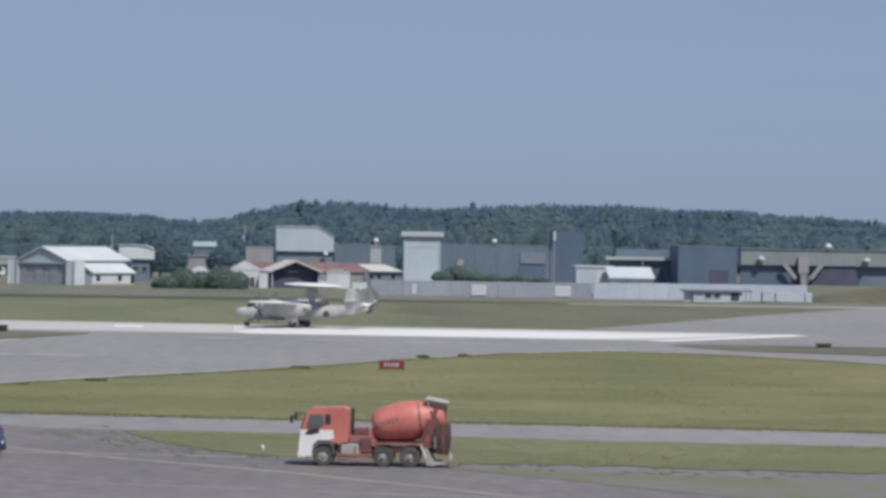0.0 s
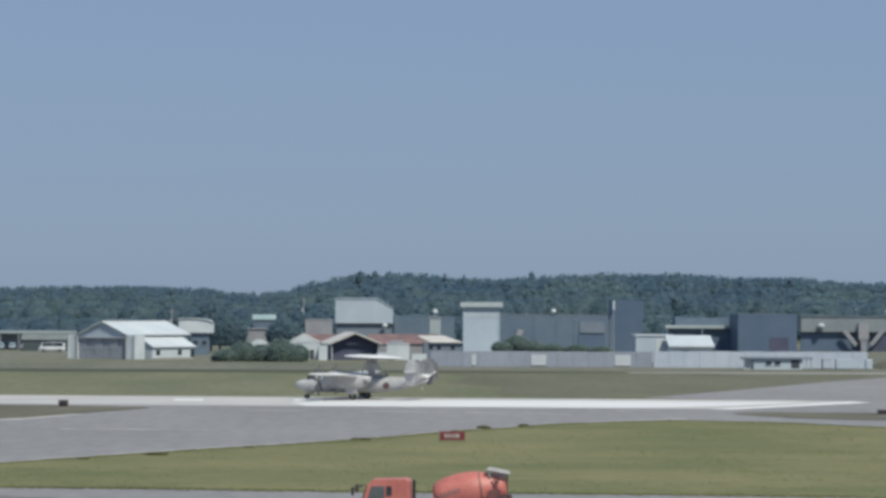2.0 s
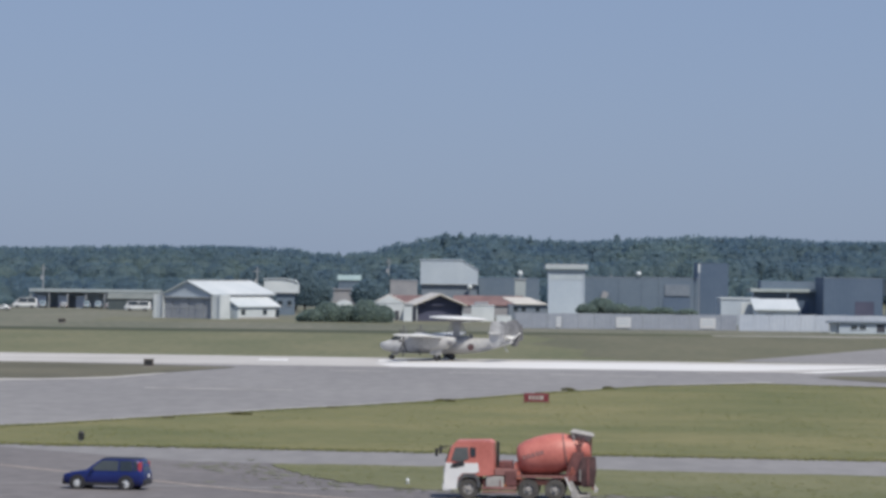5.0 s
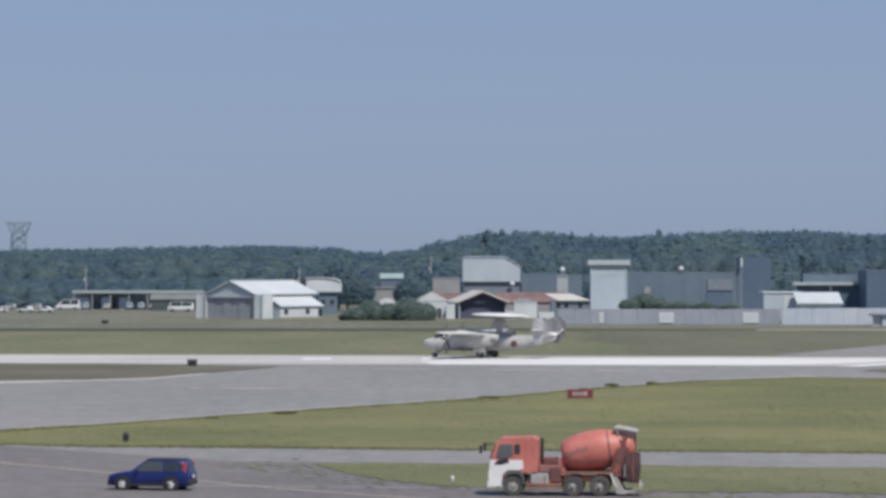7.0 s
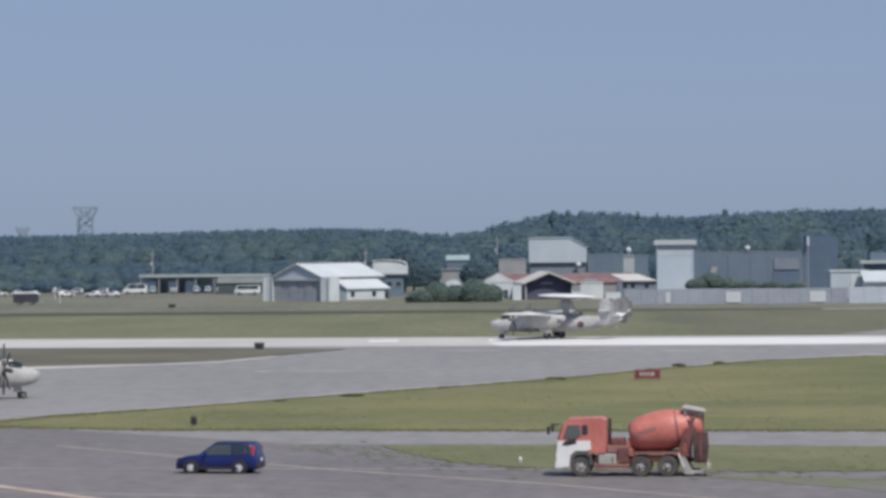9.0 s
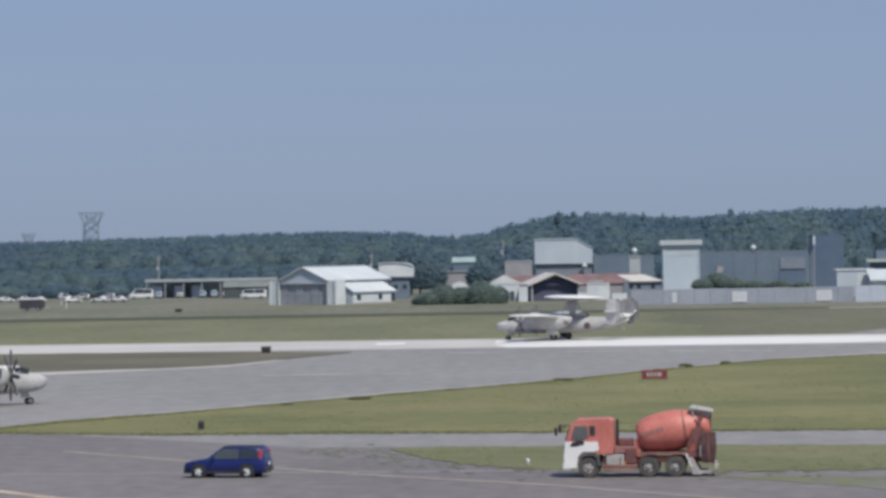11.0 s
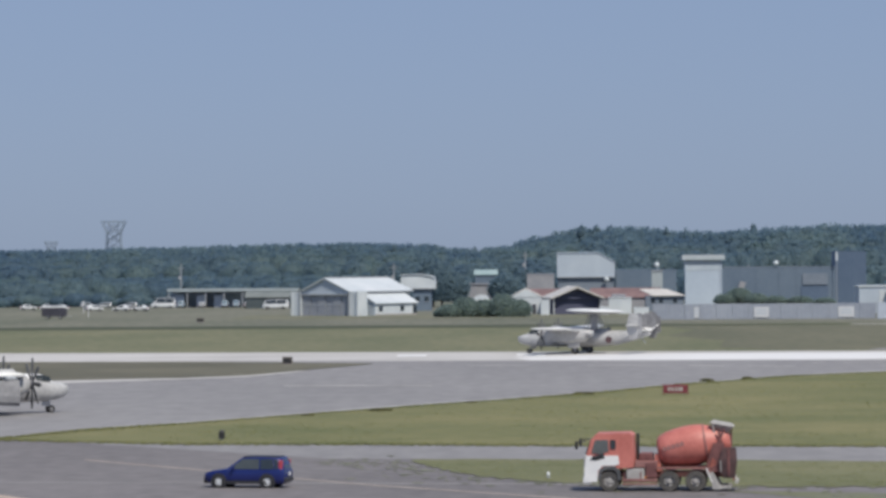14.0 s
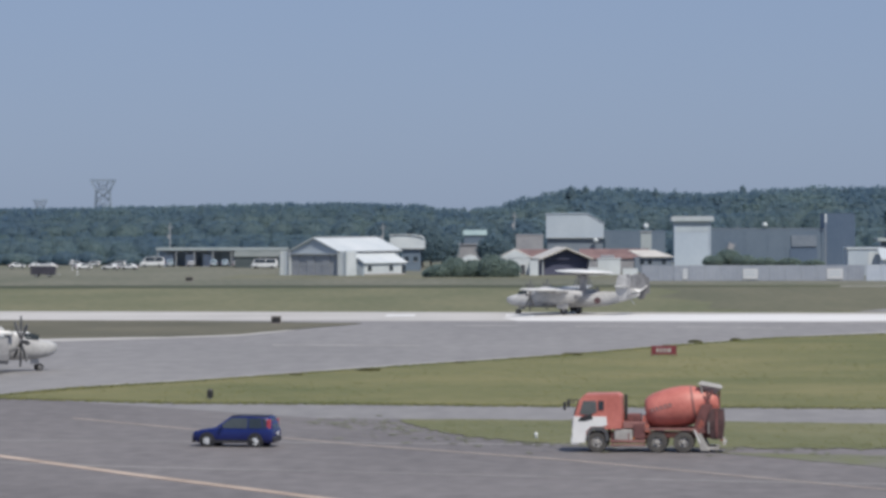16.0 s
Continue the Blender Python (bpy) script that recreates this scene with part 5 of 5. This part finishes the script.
    part("drum_stand", PR([(-3.55, 1.02), (-3.95, 1.02), (-3.85, 1.9), (-3.6, 1.9)], 'y', -.55, .55), ORANGE_DUSTY, t)
    ped = part("rear_pedestal", PR([(-6.15, 1.02), (-7.3, 1.02), (-7.2, 2.5), (-6.65, 2.5)], 'y', -1.0, 1.0), MAROON, t, "dirty maroon rear frame")
    for s in (-1, 1):
        part("brace", T((-6.3, s * 1.0, 1.2), (-7.2, s * .9, 3.2), .07, seg=8), MAROON, ped)
        part("brace", T((-7.4, s * .9, .9), (-6.9, s * .85, 3.2), .06, seg=8), MAROON, ped)
    part("hopper", loft([[(-6.75, -.45, 3.2), (-7.35, -.5, 3.0), (-7.35, .5, 3.0), (-6.75, .45, 3.2)], [(-6.45, -.7, 3.52), (-7.7, -.76, 3.32), (-7.7, .76, 3.32), (-6.45, .7, 3.52)],
                         [(-6.6, -.58, 3.64), (-7.55, -.64, 3.46), (-7.55, .64, 3.46), (-6.6, .58, 3.64)]]), DUSTY_STEEL, t, "dusty steel charging hopper")
    part("chute", loft([[(-6.9, -.4, 2.6), (-7.2, -.4, 2.5), (-7.2, .4, 2.5), (-6.9, .4, 2.6)], [(-7.5, -.34, 1.5), (-7.8, -.34, 1.6), (-7.8, .34, 1.6), (-7.5, .34, 1.5)], [(-7.3, -.3, .75), (-7.75, -.3, .8), (-7.75, .3, .8), (-7.3, .3, .75)]]), MAROON, t)
    part("folding_chute", loft([[(-7.1, .5, 2.25), (-7.8, .5, 2.25), (-7.8, 1.1, 2.25), (-7.1, 1.1, 2.25)], [(-6.9, .5, 1.5), (-7.85, .5, 1.5), (-7.85, 1.15, 1.5), (-6.9, 1.15, 1.5)], [(-7.15, .5, .7), (-7.75, .5, .7), (-7.75, 1.1, .7), (-7.15, 1.1, .7)]]), surface("dark_maroon_steel", (.045, .026, .028), (.12, .062, .06), 1.5, 6, .65), t)
    part("hopper_bracket", loft([[(-6.5, -.6, 2.45), (-7.3, -.5, 2.4), (-7.3, .5, 2.4), (-6.5, .6, 2.45)], [(-6.55, -.62, 3.05), (-7.45, -.5, 2.9), (-7.45, .5, 2.9), (-6.55, .62, 3.05)], [(-6.8, -.4, 3.3), (-7.3, -.4, 3.2), (-7.3, .4, 3.2), (-6.8, .4, 3.3)]]), DUSTY_RED, t, "dusty red hopper bracket")
    part("water_tank", T((-6.55, -1.0, 1.5), (-6.55, 1.0, 1.5), .24, seg=14), ORANGE_DUSTY, t)
    part("ladder", B(-7.55, -7.45, -1.0, -.7, .7, 3.2), MAROON, t)
    for s in (-1, 1):
        part("guard_plate", B(-7.55, -6.75, min(s * .8, s * 1.2), max(s * .8, s * 1.2), .16, .3, bevel=.02), DUSTY_STEEL, t)
        part("hopper_leg", T((-6.75, s * .55, 2.4), (-6.6, s * .62, 3.5), .05, seg=8), DUSTY_STEEL, t)
        part("chute_rib", B(-7.5, -7.38, s * 1.15 - .02, s * 1.15 + .02, .8, 2.2), MAROON, t)
        part("chute_edge", B(-7.06, -7.0, s * 1.15 - .02, s * 1.15 + .02, 1.0, 1.6), DUSTY_STEEL, t)
    part("discharge_roller", T((-6.5, -.7, 2.35), (-6.5, .7, 2.35), .12, seg=12), DUSTY_STEEL, t)
    part("rear_bumper", B(-7.9, -7.75, -1.15, 1.15, .42, .56), DUSTY_STEEL, t)
    for s in (-1, 1):
        part("tail_lamp", B(-7.72, -7.66, s * .9 - .2, s * .9 + .2, .6, .78), TAIL_RED, t)
        part("side_lamp", B(-3.2, -3.1, s * 1.22 - .02, s * 1.22 + .02, .7, .78), LAMP, t)
    part("plate_bar", B(-7.8, -7.76, -.2, .2, .58, .76), CAB_WHITE, t)
    return t


# front axle at x = 3.4, facing -x
truck = mixer_truck(pose(2.40, 182.3, 0.035, 0, 0, 175) @ Matrix.Scale(0.97, 4))


# ---- cars ----
def car(name, m, paint, label, category, L=4.5, H=1.67, W=1.76, hood=0.27, tail=0.02, rake=0.20, high_lamps=False, rims=STEEL, belt=None, ground=.22):
    """A car facing +x, centred, wheels on z = 0. hood: share of the length before the windscreen; tail: boot share."""
    c = thing(name, m, label, category)
    f, r, w = L / 2, -L / 2, W / 2
    zb = belt or H * .60
    xw = f - hood * L           # foot of the windscreen
    xr = xw - rake * L          # front of the roof
    xt = r + tail * L           # foot of the rear window
    xe = xt + .10 * L           # end of the roof

    def sec(x, z0, z1, w0, zr=None, wr=None):
        """Lower body and, in the same ring, the greenhouse."""
        zr, wr = (zr, wr) if zr else (z1 + .02, w0 * .8)
        return [(x, -w0 * .86, z0), (x, -w0, z0 + .2), (x, -w0, z1 - .1), (x, -w0 * .95, z1), (x, -wr, zr - .05), (x, -wr * .85, zr), (x, wr * .85, zr), (x, wr, zr - .05),
                (x, w0 * .95, z1), (x, w0, z1 - .1), (x, w0, z0 + .2), (x, w0 * .86, z0)]
    rings = [sec(f, ground + .16, zb * .70, w * .80), sec(f - .08, ground + .06, zb * .80, w * .90), sec(f - .35, ground, zb * .88, w * .97), sec(xw, ground, zb, w),
             sec(xr, ground, zb, w, H - .03, w * .78), sec((xr + xe) / 2, ground, zb, w, H, w * .80), sec(xe, ground, zb, w, H - .03, w * .78),
             sec(xt, ground, zb, w, zb + .06, w * .74), sec(r + .05, ground + .05, zb * .96, w * .95), sec(r, ground + .16, zb * .88, w * .88)]
    if tail < .05:
        rings[6:] = [sec(xe - .06 * L, ground, zb, w, H - .03, w * .78), sec(r + .10, ground, zb, w * .98, zb + (H - zb) * .55, w * .76), sec(r + .03, ground + .05, zb * .97, w * .95), sec(r, ground + .16, zb * .85, w * .9)]
    body = part("body", loft(rings), paint, c, smooth=True)
    if high_lamps:
        part("roof_panel", B(r + .35, xr - .05, -w * .70, w * .70, H - .045, H + .02, bevel=.03), BLACK, body, "black roof panel")
        part("front_apron", B(f - .2, f + .05, -w * .8, w * .8, ground + .02, ground + .34, bevel=.05), BLACK, body)
    for s in (-1, 1):
        lo, hi = zb + .02, H - .10

        def pane(pts, nm):
            bm = bmesh.new()
            front = [bm.verts.new((x, s * (w * .96 - (z - zb) / (H - zb) * w * .165 + .012), z)) for x, z in pts]
            back = [bm.verts.new((x, s * (w * .96 - (z - zb) / (H - zb) * w * .165 - .02), z)) for x, z in pts]
            k = len(pts)
            bm.faces.new(front), bm.faces.new(back[::-1])
            for i in range(k):
                bm.faces.new((front[i], back[i], back[(i + 1) % k], front[(i + 1) % k]))
            return part(nm, bm, CAR_GLASS if high_lamps and nm == "front_side_window" else GLASS, body, "grey side window" if high_lamps and nm == "front_side_window" else "dark tinted side window")
        xe2 = (r + .28) if tail < .05 else xe
        mid = (xr + xe2) / 2
        pane([(xw - .05 * L, lo), (xr - .015 * L, hi), (mid + .06, hi), (mid + .06, lo)], "front_side_window")
        pane([(mid - .02, lo), (mid - .02, hi), (xe2 + .35, hi), (xe2 + .25, lo)], "rear_side_window")
        if tail < .05:
            pane([(xe2 + .18, lo), (xe2 + .28, hi), (xe2 + .10, hi - .03), (xe2 + .04, lo)], "quarter_window")
        part("door_mirror", B(xw - .12 * L, xw - .09 * L, s * (w + .1) - .09, s * (w + .1) + .09, zb, zb + .16, bevel=.03), paint, body)
        part("sill", B(r + .9, f - .95, s * (w * .99) - .02, s * (w * .99) + .02, ground, ground + .16), BLACK, body)
        for x in (f - .19 * L, r + .21 * L):
            # Black disc behind the wheel stands in for shade inside the arch.
            part("wheel_arch", T((x, s * (w - .16), .335), (x, s * (w + .006), .335), .43, seg=20), BLACK, body)
            wheel(c, x, s * (w - .06), .335, .2, rims)
        zl = (zb * .8, H - .16) if high_lamps else (zb * .72, zb * .92)
        part("tail_lamp", B(r - .005 + (.1 if high_lamps else 0), r + .30, min(s * w * .72, s * (w * .97 if not high_lamps else w * .93)), max(s * w * .72, s * (w * .97 if not high_lamps else w * .93)), zl[0], zl[1], bevel=.03), TAIL_RED, body, "red tail lamp")
        part("headlamp", B(f - .28, f - .03, s * w * .62 - .16, s * w * .62 + .16, zb * .60, zb * .76, bevel=.03), CLEAR_LENS, body)
    part("rear_window", PR([(r + .02, zb + .05), (r + .16, H - .14), (r + .22, H - .14), (r + .1, zb + .05)], 'y', -w * .66, w * .66), GLASS, body)
    part("windscreen", PR([(xw - .01 * L, zb + .03), (xr + .005 * L, H - .08), (xr - .01 * L, H - .08), (xw - .03 * L, zb + .03)], 'y', -w * .72, w * .72), GLASS, body)
    part("front_bumper", B(f - .25, f + .04, -w * .84, w * .84, ground + .04, ground + .28, bevel=.06), BLACK if high_lamps else paint, body)
    part("rear_bumper", B(r - .06, r + .2, -w * .88, w * .88, ground + .08, ground + .34, bevel=.06), BLACK, body)
    part("plate_bar", B(r - .075, r - .06, -.17, .17, ground + .42, ground + .58), CAB_WHITE, body)
    return c


def car_paint(name, a, b):
    m = surface(name, a, b, 0.8, 6.0, 0.25, bump=0.02)
    return m


BLUE = car_paint("deep_blue_paint", (0.009, 0.017, 0.105), (0.015, 0.026, 0.145))
PEARL = car_paint("white_car_paint", (0.62, 0.64, 0.66), (0.72, 0.74, 0.75))
SILVER = car_paint("silver_car_paint", (0.42, 0.44, 0.46), (0.52, 0.54, 0.56))
PALE_BLUE = car_paint("pale_blue_car_paint", (0.30, 0.40, 0.47), (0.38, 0.47, 0.54))
car("blue_suv", pose(-15.0, 186.2, 0.035, 0, 0, 168), BLUE, "deep blue five-door off-road car with high red tail lamps", "car", L=4.3, H=1.6, high_lamps=True, rims=CLEAR_LENS)

GR = "vehicles parked behind the runway"
first = car("parked_car", pose(-98.0, 889, 0.02, 0, 0, 175), PEARL, "white saloon car parked on the dry grass", "car", L=4.4, H=1.45, tail=.16, hood=.27, belt=.9)
first["group"] = GR
for x, y, a in ((-102.6, 888, 170), (-110, 893, 20), (-120, 905, 184), (-124.5, 915, 5), (-130, 918, 8)):
    copy_thing(first, pose(x, y, 0.02, 0, 0, a))
sil = car("parked_car", pose(-114.5, 950, 0.02, 0, 0, 182), SILVER, "silver hatchback parked on the dry grass", "car", L=4.1, H=1.52, tail=.02, hood=.25)
sil["group"] = GR
for x, y, a in ((-118.8, 952, 4), (-107.5, 948, 178), (-88, 945.5, 90), (-76, 945.5, 90), (-70.5, 944, 90)):
    copy_thing(sil, pose(x, y, 0.02, 0, 0, a))
pal = car("parked_car", pose(-93.5, 945.5, 0.02, 0, 0, 90), PALE_BLUE, "pale blue van-like car under the carport", "car", L=4.4, H=1.9, tail=.02, hood=.16)
pal["group"] = GR
for x in (-82.0, -79.0):
    copy_thing(pal, pose(x, 945.5, 0.02, 0, 0, 90))
mini = car("minibus", pose(-65.8, 905, 0.02, 0, 0, 180), PEARL, "white minibus parked beside the dark green shed", "minibus", L=6.6, H=2.45, W=2.0, hood=.06, tail=.02, rake=.08, belt=1.35)
mini["group"] = GR
mini2 = car("minibus", pose(-97.5, 938, 0.02, 0, 0, 184), PEARL, "white high-roofed van parked near the carport", "van", L=6.4, H=2.7, W=2.0, hood=.12, tail=.02, rake=.14, belt=1.4)
mini2["group"] = GR

bb = thing("equipment_trailer", pose(-103.4, 770, 0.02), "dark boxy equipment trailer parked on the grass", "trailer")
part("body", B(-2.6, 2.6, -1.1, 1.1, .5, 2.35, bevel=.06), surface("dark_trailer", (.035, .035, .05), (.06, .06, .08), .5, 4, .6), bb)
part("lid", B(-2.4, 2.0, -1.0, 1.0, 2.35, 2.75, bevel=.08), PEARL, bb, "white rounded top")
for s in (-1, 1):
    wheel(bb, -1.3, s * 1.0, .4, .2, STEEL)
    wheel(bb, 1.3, s * 1.0, .4, .2, STEEL)
part("drawbar", T((2.6, 0, .6), (3.6, 0, .45), .06), STEEL, bb)
for x, y, h in ((-98.6, 790, 2.6), (-108.5, 860, 2.8)):
    p = thing("marker_post", pose(x, y, 0.02), "slim white marker post in the grass", "post")
    part("shaft", T((0, 0, 0), (0, 0, h), .09), PEARL, p)
    part("board", B(-.2, .2, -.1, -.05, h - .8, h, bevel=.02), PEARL, p)

# ---- airfield furniture ----
sg = thing("holding_sign", pose(11.8, 310.5, 0.07), "red mandatory airfield sign with white characters on short legs", "airfield sign")
part("panel", B(-1.03, 1.03, -.14, .14, .12, .86, bevel=.03), surface("sign_red", (.16, .028, .04), (.22, .042, .055), .8, 5, .5), sg)
for s in (-1, 1):
    part("leg", T((s * .7, 0, 0), (s * .7, 0, .14), .05), STEEL, sg)
    part("end_post", B(s * 1.05 - .04, s * 1.05 + .04, -.16, .16, 0, .89), MAROON, sg)
for i, x in enumerate((-.56, -.26, .04, .3, .5)):
    part("character_bar", B(x - .10 + .03 * (i == 3), x + .10 - .03 * (i == 3), -.155, -.14, .32, .66), DUSTY_STEEL, sg, "white sign character")
OLIVE = surface("olive_cabinet", (.13, .115, .10), (.20, .175, .15), .8, 6, .7)


def cabinet(x, y, w, h, label):
    c = thing("light_cabinet", pose(x, y, 0.05), label, "cabinet")
    part("body", B(-w / 2, w / 2, -.35, .35, .12, h, bevel=.04), OLIVE, c)
    part("lid", B(-w / 2 - .05, w / 2 + .05, -.4, .4, h, h + .07, bevel=.02), OLIVE, c)
    part("door", B(-w / 2 + .1, w / 2 - .1, -.37, -.35, .2, h - .1), BLACK, c)
    part("plinth", B(-w / 2, w / 2, -.32, .32, 0, .12), CONCRETE_OLD, c)
    return c


cabinet(-28.4, 408.7, 1.1, .84, "dark olive electrical cabinet on the grass island")
cabinet(6.1, 464.8, 1.0, .85, "dark olive electrical cabinet beside the runway")
cabinet(-66.1, 706, 1.4, .8, "dark olive electrical cabinet in the dry grass")
cabinet(62, 391, 1.6, .6, "low dark electrical cabinet on the grass island")
b2 = thing("guidance_light", pose(-20.7, 235.6, 0.07), "dark upright taxiway light housing in the grass", "taxiway light")
part("housing", lathe([(.16, .08), (.2, .2), (.2, .52), (.14, .62), (.05, .66)], 12), BLACK, b2)
part("foot", T((0, 0, 0), (0, 0, .1), .12), STEEL, b2)
part("shield", B(-.2, .2, -.2, -.16, .1, .5), BLACK, b2)
mk = thing("edge_marker", pose(.5, 192.5, 0.07), "small white taxiway edge marker in the grass", "marker")
part("body", lathe([(.10, .06), (.13, .2), (.10, .38), (.03, .42)], 12), PEARL, mk, smooth=True)
part("base", T((0, 0, 0), (0, 0, .07), .15), STEEL, mk)
mk.scale = (0.7, 0.7, 0.75)


# ---- loose grass patches where the strip thins out ----
def grass_patches(name, rows, seed, material, label):
    """Small ragged patches of thin grass: (x, y, spread along x, spread along y, count, mean size)."""
    r = random.Random(seed)
    bm = bmesh.new()
    z = 0.052
    for x, y, sx, sy, count, size in rows:
        for _ in range(count):
            cx, cy = x + r.gauss(0, sx), y + r.gauss(0, sy)
            w, d = size * r.uniform(.4, 1.5), size * r.uniform(.9, 2.6)
            z += 0.00005
            bm.faces.new([bm.verts.new((cx + w * r.uniform(.55, 1.1) * math.cos(k * .698), cy + d * r.uniform(.55, 1.1) * math.sin(k * .698), z)) for k in range(9)])
    ob = part(name, bm, material)
    return tagged(ob, label, "grass", kind="stuff")


grass_patches("thin_grass", ((-9.5, 207, 2.2, 3.0, 60, .24), (-6.5, 202, 1.6, 4.0, 70, .26), (-3.0, 194, 1.5, 3.2, 60, .24), (2.5, 188, 2.2, 2.0, 50, .24), (9, 183.5, 3.0, 1.2, 40, .24), (20, 179, 5, 1.6, 40, .26)), 51,
              surface("thin_grass_soil", (0.165, 0.172, 0.120), (0.188, 0.190, 0.132), 0.3, 2.0, 0.9), "thin grass patches at the tip of the strip")


# ---- weeds along the taxiway edge ----
WEEDS = foliage("weed_leaves", (0.19, 0.20, 0.09), (0.29, 0.27, 0.13), 0.5, 2.0)
for i, (x, y, w, h) in enumerate(((4.3, 312.7, 1.3, .42), (16.1, 345.5, 1.6, .45), (-17.4, 272.3, 1.2, .3), (20.3, 351.5, 1.3, .4),
                                  (-12.3, 280.5, 2.2, .4), (3.6, 313.0, 1.4, .4), (12.9, 333.0, 1.2, .4), (-5.5, 295.5, 1.2, .3))):
    shrub(x, y - 0.3, w * 0.8, h * 0.65, WEEDS, "low dull green weed clump at the taxiway edge", 70 + i, "weed_clump")


# ---- grass tufts ----
def inside(x, y, poly):
    c = np.zeros(len(x), bool)
    px, py_ = np.array([p[0] for p in poly]), np.array([p[1] for p in poly])
    j = len(poly) - 1
    for i in range(len(poly)):
        cross = ((py_[i] > y) != (py_[j] > y)) & (x < (px[j] - px[i]) * (y - py_[i]) / (py_[j] - py_[i] + 1e-12) + px[i])
        c ^= cross
        j = i
    return c


def tufts(name, poly, box4, count, h, material, label, edge=()):
    r = np.random.RandomState(len(name) * 7 + count % 97)
    x, y = r.uniform(box4[0], box4[1], count * 3), r.uniform(box4[2], box4[3], count * 3)
    ok = inside(x, y, poly)
    x, y = x[ok][:count], y[ok][:count]
    if edge:   # ragged rim along the border
        ex, ey = [], []
        for (x0, y0), (x1, y1) in zip(edge, edge[1:]):
            k = r.uniform(0, 1, int(26 * math.hypot(x1 - x0, y1 - y0)))
            ex.append(x0 + (x1 - x0) * k), ey.append(y0 + (y1 - y0) * k + r.uniform(-1.4, 1.0, len(k)))
        x, y = np.concatenate([x] + ex), np.concatenate([y] + ey)
    n = len(x)
    patch = np.array([noise.noise(Vector((a * .12, b * .05, 0))) for a, b in zip(x, y)])
    hh = h * (0.8 + 0.6 * patch) * r.uniform(.6, 1.3, n)
    vs = []
    for k in range(3):
        a = r.uniform(0, 6.283, n)
        dx, dy = np.cos(a) * r.uniform(.03, .1, n), np.sin(a) * r.uniform(.03, .1, n)
        lx, ly = r.normal(0, .22, n), r.normal(0.1, .22, n)
        vs.append(np.stack([np.stack([x - dx, y - dy, np.full(n, .06)], 1), np.stack([x + dx, y + dy, np.full(n, .06)], 1), np.stack([x + lx, y + ly, .06 + hh], 1)], 1).reshape(-1, 3))
    v = np.vstack(vs)
    me = arrays_mesh(name, v, np.arange(len(v)).reshape(-1, 3), material)
    return tagged(new(name, me), label, "grass", kind="stuff")


tufts("field_grass", MAIN_GRASS, (-36, 70, 205, 372), 9000, .055, BLADES, "long uneven blades of yellow-green field grass", smooth_line(grass_edge[:-2], 3) + [])
tufts("strip_grass", STRIP, (-13, 45, 178, 214), 2500, .045, BLADES, "short green grass blades on the strip")
tufts("field_rim_grass", MAIN_GRASS, (-36, 60, 212, 240), 12, .09, BLADES, "long grass blades along the road edge", smooth_line(grass_near[1:], 3))
tufts("field_edge_grass", MAIN_GRASS, (-36, 60, 235, 370), 40, .11, BLADES, "taller ragged grass blades along the taxiway edge", smooth_line(grass_edge[:-2], 3))
